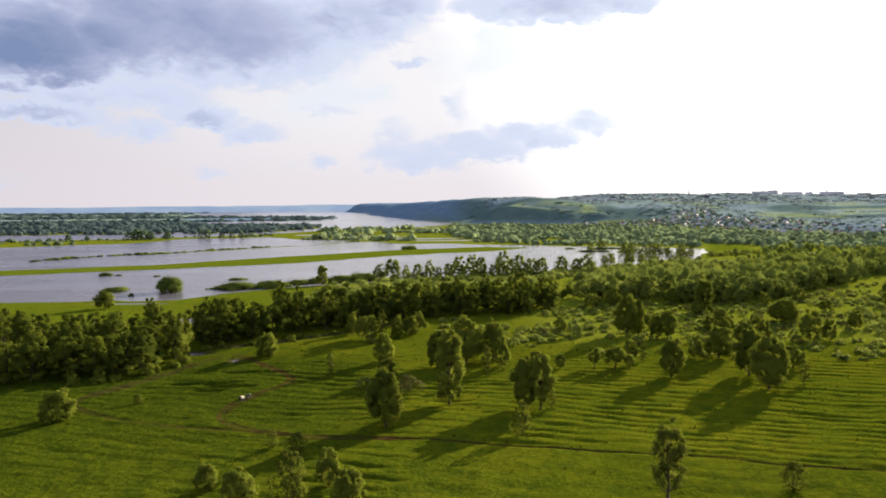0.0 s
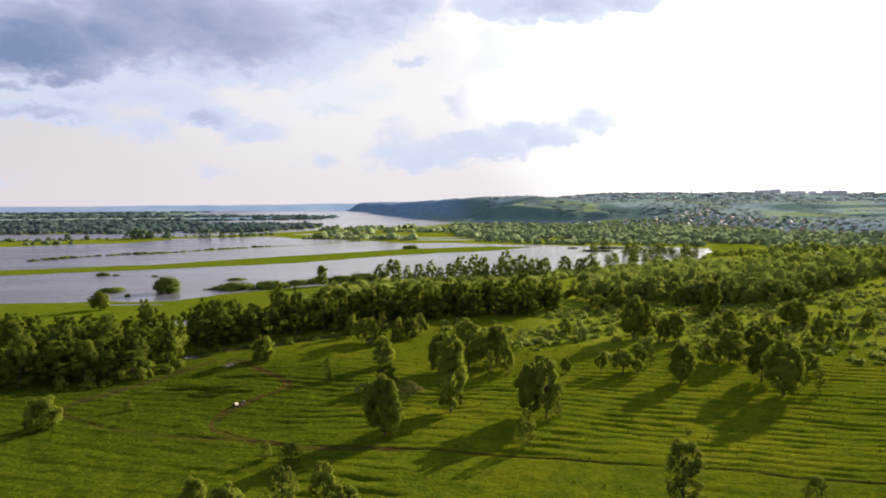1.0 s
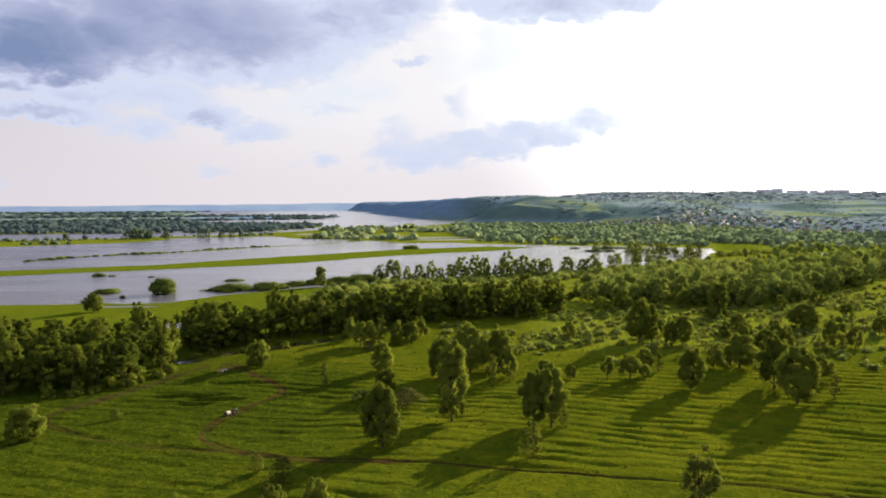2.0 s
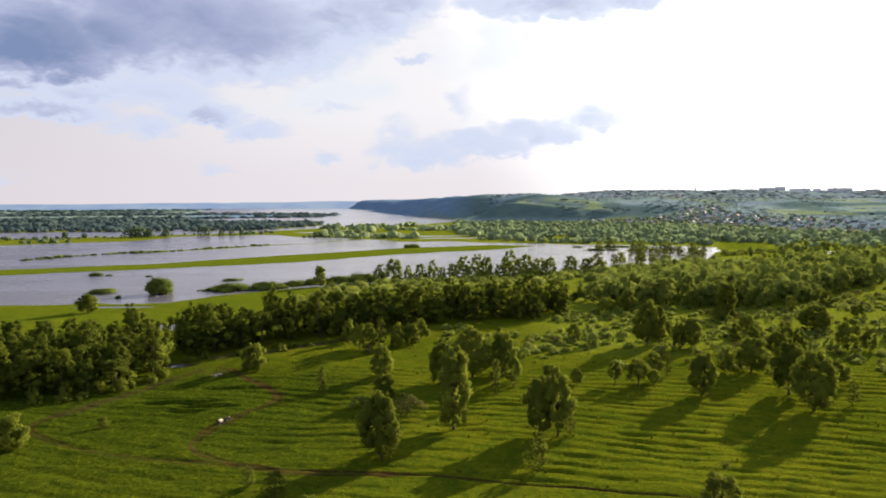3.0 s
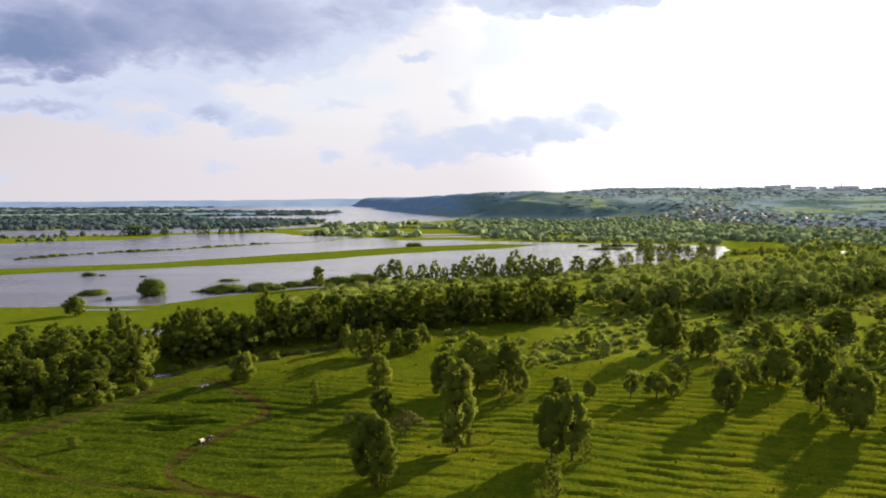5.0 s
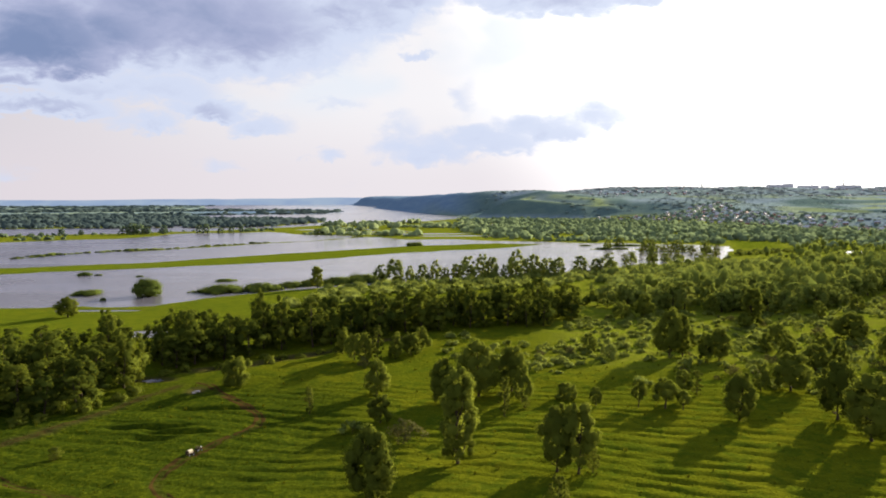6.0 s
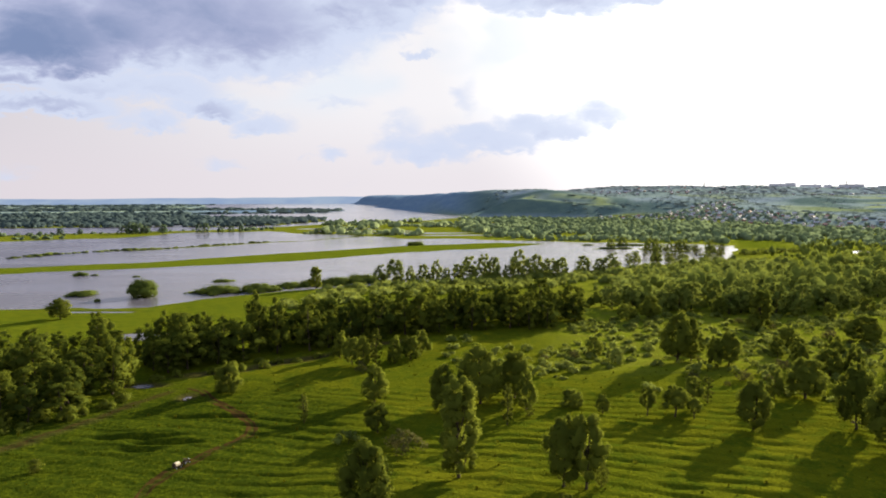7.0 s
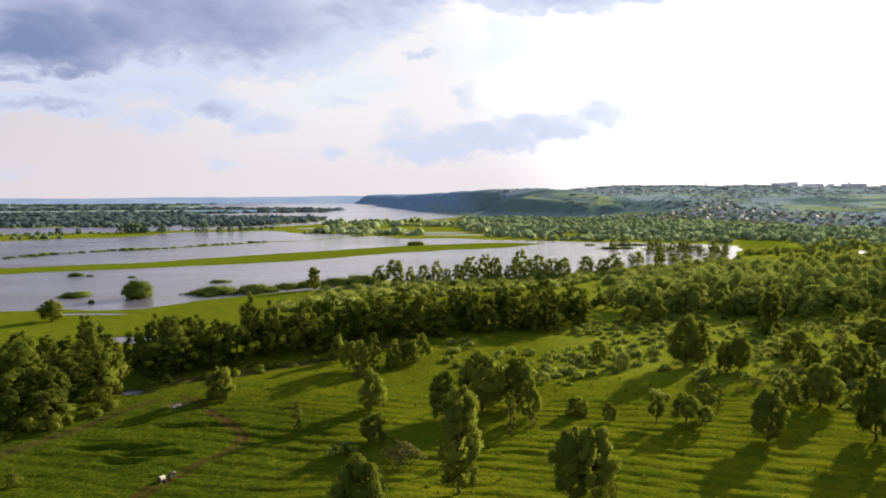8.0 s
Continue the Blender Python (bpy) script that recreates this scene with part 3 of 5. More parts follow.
def build_ruts(pts, half, wide, seed):
    """Bare wheel ruts laid along a track, with uneven edges and breaks."""
    r = np.random.RandomState(seed)
    p = np.array(pts, float)
    step = np.concatenate([[0], np.cumsum(np.hypot(*np.diff(p, axis=0).T))])
    s = np.arange(0, step[-1], 0.8)
    cx, cy = np.interp(s, step, p[:, 0]), np.interp(s, step, p[:, 1])
    ker = np.ones(9) / 9
    cx[4:-4], cy[4:-4] = np.convolve(cx, ker, "valid"), np.convolve(cy, ker, "valid")
    tx, ty = np.gradient(cx), np.gradient(cy)
    q = np.hypot(tx, ty)
    nx, ny = -ty / q, tx / q
    verts, faces = [], []
    for side in (-1, 1):
        wob = (vnoise(s, s * 0 + side * 50, 6, seed) - 0.5) * 0.5
        w = wide * (0.45 + 0.9 * vnoise(s, s * 0 + side * 90, 3.0, seed + 1)) * (0.6 + 0.8 * vnoise(s, s * 0, 14, seed + 2))
        base = len(verts)
        for k in range(4):
            off = side * half + wob + w * (k / 3 - 0.5) + (r.rand(len(s)) - 0.5) * 0.12
            x, y = cx + nx * off, cy + ny * off
            z = mesh_z(x, y) + (0.05 if k in (1, 2) else 0.02)
            verts += list(zip(x, y, z))
        m = len(s)
        gap = vnoise(s, s * 0 + side * 30, 5, seed + 3) < 0.2
        for k in range(3):
            for i in range(m - 1):
                if not gap[i]:
                    a = base + k * m + i
                    faces.append([a, a + 1, a + m + 1, a + m])
    return tagged(new("dirt_track", mesh_from("dirt_track", [tuple(map(float, v)) for v in verts], faces, MAT["soil"], True)),
                  "pair of muddy wheel ruts across the grass, shade of their edges in the tone", "track", kind="structure")


build_ruts(LOOP_TRACK, 0.9, 1.15, 81)
build_ruts(SIDE_TRACK, 0.75, 0.55, 85)
build_ruts(MAIN_TRACK, 0.45, 0.42, 89)
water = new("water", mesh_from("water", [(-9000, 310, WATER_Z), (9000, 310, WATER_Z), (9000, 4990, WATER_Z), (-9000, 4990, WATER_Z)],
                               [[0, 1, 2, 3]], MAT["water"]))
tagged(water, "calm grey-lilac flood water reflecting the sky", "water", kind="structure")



def build_ridge():
    """The blue line of land across the flood plain, a low rounded ridge with its own glow."""
    xs = np.linspace(-5200, 900, 160)
    crest = 34 + 9 * vnoise(xs, xs * 0, 700, 61) + 4 * vnoise(xs, xs * 0, 130, 62) + 6 * smooth(-2600, -900, xs)
    rings = [(4700, 0.0), (4760, 0.55), (4830, 0.9), (4880, 1.0), (4960, 0.8)]
    verts = [(float(x), y, float(-2 + (c + 2) * f)) for y, f in rings for x, c in zip(xs, crest)]
    n = len(xs)
    faces = [[r * n + k, r * n + k + 1, (r + 1) * n + k + 1, (r + 1) * n + k] for r in range(len(rings) - 1) for k in range(n - 1)]
    tagged(new("backdrop", mesh_from("backdrop", verts, faces, MAT["ridge"], True)), "glowing haze-blue ridge backdrop on the far horizon", "ridge", kind="structure")


build_ridge()


def puddle(x, y, rx, ry):
    """A shallow pool with an uneven rim."""
    rim = [(x + rx * math.cos(a) * w, y + ry * math.sin(a) * w, WATER_Z)
           for a, w in ((2 * math.pi * k / 28, 1 + 0.22 * math.sin(3 * k) + 0.12 * math.cos(5 * k)) for k in range(28))]
    tagged(new("puddle", mesh_from("puddle", rim, [list(range(28))], MAT["water"])), "muddy puddle beside the track", "puddle", "puddles")


for px, py, pr, ps in POOLS[:2]:
    puddle(px, py, pr * 0.7 + 0.3, ps + 0.3)

# ---------------------------------------------------------------- plants
rng = np.random.RandomState(7)


def unit(n, r):
    v = r.normal(size=(n, 3))
    return v / np.linalg.norm(v, axis=1)[:, None]


ICO_V = None


def ico():
    """Points and faces of a small icosphere."""
    global ICO_V
    if ICO_V is None:
        bm = bmesh.new()
        bmesh.ops.create_icosphere(bm, subdivisions=1, radius=1.0)
        bm.verts.ensure_lookup_table()
        ICO_V = (np.array([v.co[:] for v in bm.verts]), np.array([[v.index for v in f.verts] for f in bm.faces]))
        bm.free()
    return ICO_V


def leaf_cards(pos, normal, size, r):
    """Pointed leaf sprays at pos, facing normal."""
    k = len(pos)
    t = np.cross(normal, unit(k, r))
    t /= np.linalg.norm(t, axis=1)[:, None] + 1e-9
    b = np.cross(normal, t)
    s = size * r.uniform(0.55, 1.35, (k, 1))
    a = pos - t * s * 0.8
    c = pos + t * s * 0.5 + b * s * 0.62 + normal * s * 0.15
    p = pos + t * s * 0.45 - b * s * 0.62
    return np.stack([a, p, c], 1).reshape(-1, 3), np.arange(3 * k).reshape(-1, 3)


def leafy_mesh(name, verts, faces, normals, mat):
    """A mesh whose leaves are shaded by the round of their clump."""
    me = mesh_from(name, verts, faces, mat, True)
    me.normals_split_custom_set_from_vertices(normals.tolist())
    return me


SKYWARD = np.array([0, 0, 0.34])      # leans shading normals up, so crowns take more sky light


def normed(v):
    return v / (np.linalg.norm(v, axis=1)[:, None] + 1e-9)


def crown_arrays(r, height, width, foot, clumps, leaves, leaf, shape, core=0.8, ragged=0.22):
    """A crown of overlapping leafy billows. shape(f): relative half width at height share f. Also gives normals and clump centres."""
    iv, jf = ico()
    k = np.arange(clumps)
    f = (k + r.uniform(0.1, 0.9, clumps)) / clumps
    wide = np.array([shape(q) for q in f])
    ang = k * 2.39996 + r.uniform(-0.5, 0.5, clumps)
    turn, lobes = r.uniform(0, 6.28, 2), r.randint(3, 6)
    swell = 1 + 0.12 * np.cos(lobes * ang + turn[0] + 5 * f) + 0.08 * np.cos(2 * ang + turn[1] + 3 * f)
    rad = wide * width * 0.5 * swell * np.sqrt(r.uniform(0.25 if core else 0.1, 0.74, clumps))
    size = width * r.choice([0.07, 0.10, 0.14, 0.19], clumps) * (0.70 + 0.4 * wide) * (1.0 if core else 0.9)
    z = foot + size * 0.35 + (height - foot - size * 1.2) * f + r.normal(size=clumps) * (ragged + 0.02 * height)
    centres = np.stack([rad * np.cos(ang), rad * np.sin(ang), z], 1)
    mid = np.array([0, 0, foot + (height - foot) * 0.40])
    verts, normals, faces, count = [], [], [], 0
    for c, cr in zip(centres, size):
        out = (c - mid) * np.array([1, 1, 0.7])
        out = out / (np.linalg.norm(out) + 1e-6)
        squash = np.array([r.uniform(0.85, 1.15), r.uniform(0.85, 1.15), r.uniform(0.8, 1.2)])
        d = normed(unit(leaves * 3, r) + out * 0.3)
        pos = c + d * squash * cr * (0.62 + 0.58 * r.beta(2.2, 2.0, (leaves * 3, 1)))
        if core:
            # only the outside of the heap bears leaves
            gap = np.linalg.norm(pos[:, None, :] - centres[None, :, :], axis=2) / size[None, :]
            keep = np.flatnonzero((gap > 0.62).all(axis=1))[:leaves]
        else:
            keep = np.arange(leaves)
        d, pos, m = d[keep], pos[keep], len(keep)
        if m:
            lv, lf = leaf_cards(pos, normed(d + unit(m, r) * 0.8), leaf, r)
            verts.append(lv)
            normals.append(np.repeat(normed(d * 0.36 + out * 0.52 + unit(m, r) * 0.16 + SKYWARD), 3, axis=0))
            faces.extend((lf + count).tolist())
            count += len(lv)
        if core > 0:
            cv = c + iv * squash * cr * core * r.uniform(0.85, 1.15, (len(iv), 1))
            verts.append(cv)
            normals.append(normed(iv * 0.36 + out * 0.52 + unit(len(iv), r) * 0.2 + SKYWARD))
            faces.extend((jf + count).tolist())
            count += len(cv)
    return np.concatenate(verts), faces, np.concatenate(normals), list(centres)


def trunk_arrays(r, height, girth, foot, centres, limbs, lean=0.03):
    top = np.array([r.normal() * lean * height, r.normal() * lean * height, height * 0.86])
    path = [top * f + np.array([r.normal(), r.normal(), 0]) * 0.12 * (f > 0) for f in (0, 0.04, 0.2, 0.4, 0.65, 1.0)]
    path[0] = np.array([0, 0, -0.4])
    verts, faces = tube_arrays(path, [girth * q for q in (1.45, 1.1, 0.85, 0.65, 0.4, 0.08)], 7)
    verts, faces = list(verts), list(faces)
    pick = r.permutation(len(centres))[:limbs]
    for k in pick:
        c = centres[k]
        f = min(max((c[2] - 0.30 * height) / height, foot / height * 0.6), 0.7)
        a = top * f / 0.86 * 0.86
        mid = (a + c) / 2 + np.array([0, 0, -0.06 * height])
        lv, lf = tube_arrays([a, mid, c], [girth * 0.42, girth * 0.28, girth * 0.07], 5)
        faces += [[i + len(verts) for i in q] for q in lf]
        verts += lv
    return [tuple(v) for v in verts], faces


def egg(f):
    return math.sin(math.pi * (0.20 + 0.72 * f ** 0.85)) ** 0.68


def ball(f):
    return math.sin(math.pi * (0.30 + 0.62 * f)) ** 0.6


def column(f):
    return 0.55 + 0.45 * math.sin(math.pi * min(1, 0.15 + f * 0.8)) if f < 0.8 else 0.85 - 1.9 * (f - 0.8)


def dome(f):
    return math.sqrt(max(0.10, 1 - f ** 1.8))


# kind: height, width, foot, clumps, leaves a clump, leaf size, shape, limbs, girth, leaf material, variants
KINDS = {
    "big": (14.0, 9.0, 2.4, 58, 190, 0.29, egg, 12, 0.30, "leaf", 5),
    "round": (8.5, 6.5, 1.0, 36, 150, 0.23, egg, 9, 0.18, "leaf", 5),
    "poplar": (20.0, 8.0, 2.2, 80, 180, 0.30, column, 12, 0.34, "leaf", 2),
    "stemmed": (8.5, 6.5, 3.0, 32, 150, 0.20, egg, 8, 0.22, "leaf", 3),
    "bushy": (8.0, 8.0, 0.2, 42, 140, 0.24, ball, 6, 0.14, "leaf", 3),
    "slim": (9.0, 3.2, 0.9, 30, 120, 0.17, column, 6, 0.13, "leaf_young", 3),
    "young": (15.0, 6.0, 2.6, 64, 150, 0.19, column, 18, 0.26, "leaf_young", 1),
    "sapling": (7.0, 4.5, 0.4, 38, 120, 0.15, egg, 12, 0.08, "leaf_young", 3),
    "shore": (15.0, 9.5, 1.4, 40, 70, 0.38, egg, 4, 0.28, "leaf_bush", 4),
    "wood": (19.0, 10.5, 1.6, 32, 84, 0.42, egg, 3, 0.32, "leaf_wood", 6),
    "pale": (15.0, 9.5, 1.4, 34, 76, 0.42, egg, 3, 0.28, "leaf_pale", 5),
    "willow": (10.0, 16.0, 0.2, 64, 90, 0.36, egg, 6, 0.25, "leaf_water", 2),
    "bush": (4.0, 6.5, 0.2, 15, 62, 0.28, dome, 3, 0.06, "leaf_bush", 4),
    "shrub": (4.0, 6.5, 0.2, 15, 80, 0.25, dome, 3, 0.06, "leaf", 3),
    "dry": (4.0, 6.0, 0.2, 18, 80, 0.20, dome, 6, 0.06, "leaf_dry", 2),
    "strip": (15.0, 12.0, 0.8, 26, 40, 0.70, egg, 3, 0.30, "leaf_strip", 3),
    "islet": (4.0, 16.0, 0.0, 40, 80, 0.38, dome, 4, 0.10, "leaf_water", 3),
}
PROTO = {}


def proto(kind):
    if kind not in PROTO:
        h, w, foot, clumps, leaves, leaf, shape, limbs, girth, mat, variants = KINDS[kind]
        made = []
        for k in range(variants):
            r = np.random.RandomState(100 + 17 * k + len(kind) * 31 + ord(kind[0]))
            full = 0.0 if kind in ("sapling", "dry") else 0.5 if kind in ("young", "slim") else 0.66
            cv, cf, cn, centres = crown_arrays(r, h, w, foot, clumps, leaves, leaf, shape, full)
            tv, tf = trunk_arrays(r, h, girth, max(foot, 0.3), centres, limbs)
            made.append((mesh_from("trunk", tv, tf, MAT["bark"], True), leafy_mesh("crown", cv, cf, cn, MAT[mat])))
        PROTO[kind] = made
    return PROTO[kind]


def plant(kind, name, x, y, h, w, label, category, group=""):
    """One tree or bush with its trunk and crown, on the ground."""
    made = proto(kind)
    trunk, crown = made[rng.randint(len(made))]
    h0, w0 = KINDS[kind][:2]
    ob = new(name)
    ob.empty_display_size = 0.5
    base = max(ground_z(x, y), WATER_Z - 0.6)
    ob.matrix_basis = pose(x, y, base - 0.05, 0, 0, rng.uniform(0, 360)) @ Matrix.Diagonal((w / w0, w / w0, h / h0, 1))
    for nm, me in (("stem" if category == "bush" else "trunk", trunk), ("foliage" if category == "bush" else "crown", crown)):
        p = new(nm, me)
        p.parent = ob
    return tagged(ob, label, category, group)


def big_tree(x, y, h, w):
    return plant("big", "tree", x, y, h, w * 1.03, "tall broadleaf tree with a dense dark green crown on the meadow", "tree", "meadow trees")


def round_tree(x, y, h, w):
    return plant("round", "tree", x, y, h, w * 1.03, "small round-crowned green tree standing on the meadow", "tree", "meadow trees")


def stem_tree(x, y, h, w):
    return plant("stemmed", "tree", x, y, h, w * 1.1, "small tree with a bare stem and a round green crown", "tree", "meadow trees")


def poplar(x, y, h, w):
    return plant("poplar", "poplar_tree", x, y, h, w, "tall columnar poplar with a full green crown", "tree", "meadow trees")


def poplar_young(x, y, h, w):
    return plant("young", "poplar_tree", x, y, h, w, "young poplar with a sparse light crown and upright twigs", "tree", "meadow trees")


def slim_tree(x, y, h, w):
    return plant("slim", "tree", x, y, h, w, "slim young tree with a narrow light green crown", "tree", "meadow trees")


def sapling(x, y, h, w):
    return plant("sapling", "sapling", x, y, h, w, "feathery sapling with thin stems and sparse leaves", "tree", "meadow saplings")


def bush(x, y, h, w):
    return plant("bush", "bush", x, y, h, w, "rounded olive-green bush in rough grass", "bush", "meadow bushes")


def shrub(x, y, h, w):
    return plant("shrub", "bush", x, y, h, w, "dark green shrub at the foot of the riverside wood", "bush", "shrubs below the wood")


def willow_bush(x, y, h, w):
    return plant("bushy", "bush", x, y, h, w * 1.05, "large round willow bush with foliage down to the grass", "bush", "meadow bushes")


def dry_bush(x, y, h, w):
    return plant("dry", "bush", x, y, h, w, "reddish-brown half-dry bush with bare twigs", "bush", "meadow bushes")


def islet_bush(x, y, h, w):
    return plant("islet", "bush", x, y, h * 0.85, w * 1.15, "low willow thicket standing in the flood water", "bush", "thickets in the water")


def islet_tree(x, y, h, w):
    return plant("willow", "tree", x, y, h, w * 1.0, "spreading willow standing in the flood water", "tree")


def shore_tree(x, y, h, w):
    return plant("shore", "tree", x, y, h * 1.05, w * 1.4, "tall tree in the row along the flooded shore", "tree", "trees along the shore")


def wood_tree(x, y, h, w):
    return plant("wood", "tree", x, y, h, w, "leafy tree in the dark green riverside wood", "tree", "riverside wood")


def scatter(poly, spacing, seed, limit=5000, accept=None):
    """Random places inside a polygon, no two nearer than the spacing."""
    r = np.random.RandomState(seed)
    xs, ys = [p[0] for p in poly], [p[1] for p in poly]
    n = int((max(xs) - min(xs)) * (max(ys) - min(ys)) / spacing ** 2 * 3) + 20
    px, py = r.uniform(min(xs), max(xs), n), r.uniform(min(ys), max(ys), n)
    ok = inside(px, py, poly) > 0
    if accept is not None:
        ok &= accept(px, py)
    cells, out = {}, []
    for a, b in zip(px[ok], py[ok]):
        i, j = int(a // spacing), int(b // spacing)
        near = [q for u in (-1, 0, 1) for v in (-1, 0, 1) for q in cells.get((i + u, j + v), ())]
        if all((a - q[0]) ** 2 + (b - q[1]) ** 2 > spacing ** 2 for q in near):
            cells.setdefault((i, j), []).append((a, b))
            out.append((float(a), float(b)))
            if len(out) >= limit:
                break
    return out


# single trees and bushes of the meadow
poplar_young(45.0, 121.6, 15.4, 6.5)
sapling(71.1, 123.8, 6.7, 5.5)
willow_bush(-106.0, 173.2, 8.5, 8.9)
willow_bush(-49.5, 127.2, 5.5, 4.7)
round_tree(-40.5, 119.3, 7.4, 6.4)
sapling(-29.5, 117.1, 11.9, 7.0)
round_tree(-23.9, 128.1, 8.2, 5.2)
round_tree(-18.1, 115.7, 8.5, 6.2)
sapling(-41.5, 151.7, 4.3, 3.0)
sapling(-34.5, 145.9, 5.8, 5.6)
sapling(-91.4, 190.5, 3.4, 3.4)
big_tree(-15.2, 166.7, 15.7, 9.4)
round_tree(-18.6, 215.5, 8.1, 6.1)
dry_bush(-11.1, 204.2, 4.9, 10.0)
bush(-24.8, 209.1, 3.8, 6.9)
round_tree(-22.0, 240.9, 10.1, 7.3)
slim_tree(-39.0, 223.4, 8.3, 2.8)
willow_bush(-68.5, 251.4, 9.8, 8.3)
poplar(1.9, 188.4, 22.0, 8.5)
big_tree(-2.0, 232.2, 13.2, 7.2)
big_tree(8.7, 239.0, 17.0, 11.8)
big_tree(19.0, 244.2, 14.1, 9.1)
round_tree(21.2, 233.7, 10.6, 4.9)
slim_tree(15.0, 220.9, 11.0, 3.6)
sapling(21.6, 227.7, 3.8, 2.7)
big_tree(23.4, 182.6, 14.9, 7.7)
big_tree(27.9, 181.4, 15.9, 7.6)
sapling(31.1, 181.8, 6.4, 3.2)
sapling(20.1, 159.7, 9.3, 4.8)
stem_tree(53.7, 228.4, 8.1, 4.4)
stem_tree(60.6, 226.5, 8.7, 7.5)
stem_tree(65.3, 225.3, 5.6, 3.7)
stem_tree(68.7, 235.5, 8.9, 5.3)
slim_tree(74.0, 239.3, 8.5, 3.2)
big_tree(77.1, 216.3, 13.2, 8.6)
round_tree(94.5, 242.3, 8.6, 5.1)
big_tree(103.5, 242.1, 11.7, 10.2)
big_tree(103.1, 216.5, 16.6, 9.5)
big_tree(102.7, 200.9, 16.8, 10.6)
slim_tree(116.6, 206.3, 7.0, 3.3)
big_tree(81.0, 287.2, 18.0, 10.0)
poplar(86.4, 289.0, 16.0, 5.7)
big_tree(96.8, 281.1, 11.8, 7.7)
round_tree(90.7, 277.6, 11.0, 5.4)
round_tree(120.9, 296.4, 7.3, 5.8)
round_tree(127.8, 294.2, 7.7, 6.2)
big_tree(124.7, 268.1, 9.0, 8.4)
round_tree(156.9, 278.0, 12.7, 8.8)
big_tree(165.4, 317.9, 11.5, 13.7)
round_tree(53.7, 297.9, 7.3, 6.1)
bush(58.3, 285.7, 7.9, 8.3)
big_tree(95.2, 371.6, 11.0, 8.6)
round_tree(84.0, 370.2, 7.8, 9.1)
poplar(139.5, 351.1, 17.1, 9.2)
willow_bush(34.8, 236.7, 5.2, 6.3)
round_tree(42.0, 230.3, 5.6, 3.8)
round_tree(-40.9, 294.8, 9.6, 5.5)
round_tree(-34.9, 283.9, 10.5, 6.1)
round_tree(-30.4, 281.9, 10.2, 6.4)
slim_tree(-26.1, 281.8, 13.6, 4.3)
round_tree(-19.9, 285.5, 9.4, 5.7)
round_tree(-14.6, 291.2, 9.0, 6.7)
round_tree(-10.9, 299.4, 9.0, 5.9)
dry_bush(-30.2, 272.9, 3.8, 4.6)
big_tree(-193.2, 378.8, 10.4, 10.6)
islet_tree(-185.5, 453.7, 10.4, 18.6)
round_tree(-86.9, 484.9, 14.5, 8.5)
islet_bush(-226.1, 460.4, 2.9, 16.4)
islet_bush(-145.6, 470.4, 4.4, 24.4)
islet_bush(-121.3, 477.8, 4.9, 22.2)
islet_bush(-106.3, 494.7, 3.5, 15.4)
islet_bush(-95.7, 500.4, 5.1, 12.0)
islet_bush(-77.4, 509.1, 4.8, 20.0)
islet_bush(-60.5, 518.2, 6.1, 21.6)
islet_bush(-161.1, 526.3, 2.5, 13.3)
islet_bush(-283.6, 565.4, 2.7, 10.0)
islet_bush(-273.0, 564.9, 1.8, 6.4)
islet_bush(-236.0, 555.3, 1.7, 6.1)
islet_bush(-203.6, 435.0, 2.7, 3.1)
islet_bush(-42.2, 864.1, 4.8, 17.1)
round_tree(123.6, 227.3, 7.7, 7.6)
round_tree(131.3, 265.7, 10.8, 5.3)
round_tree(140.7, 294.6, 8.1, 6.0)
round_tree(120.9, 279.4, 9.5, 5.2)

def tussocks(name, places, low, high, label, seed):
    """Grass tufts and weeds: fans of upright blades."""
    r = np.random.RandomState(seed)
    px, py = np.array([p[0] for p in places]), np.array([p[1] for p in places])
    pz = ground_parts(px, py)[0]
    verts, faces = [], []
    for x, y, z in zip(px, py, pz):
        h = r.uniform(low, high)
        for k in range(6):
            a = r.uniform(0, 2 * math.pi)
            lean, w = r.uniform(0.2, 0.75) * h, h * r.uniform(0.16, 0.3)
            ox, oy = r.normal(0, 0.25 * h), r.normal(0, 0.25 * h)
            ca, sa = math.cos(a), math.sin(a)
            i = len(verts)
            verts += [(x + ox - sa * w, y + oy + ca * w, z - 0.1), (x + ox + sa * w, y + oy - ca * w, z - 0.1),
                      (x + ox + ca * lean * 0.5 + sa * w * 0.8, y + oy + sa * lean * 0.5 - ca * w * 0.8, z + h * 0.65),
                      (x + ox + ca * lean, y + oy + sa * lean, z + h)]
            faces.append([i, i + 1, i + 2, i + 3])
    return tagged(new(name, mesh_from(name, verts, faces, MAT["weed"])), label, "grass", kind="stuff")


MEADOW = [(-140, 100), (150, 100), (185, 250), (60, 300), (-40, 290), (-95, 240), (-130, 200)]
tussocks("grass_tufts", scatter(MEADOW, 2.4, 71, 5000, lambda a, b: vnoise(a, b, 14, 59) + 0.6 * vnoise(a, b, 4, 60) > 0.72), 0.12, 0.36,
         "tufts of rough meadow grass", 72)
tussocks("tall_weeds", scatter(MEADOW, 6.0, 73, 280, lambda a, b: vnoise(a, b, 9, 63) > 0.55), 0.35, 0.9, "tall weeds standing out of the meadow grass", 74)

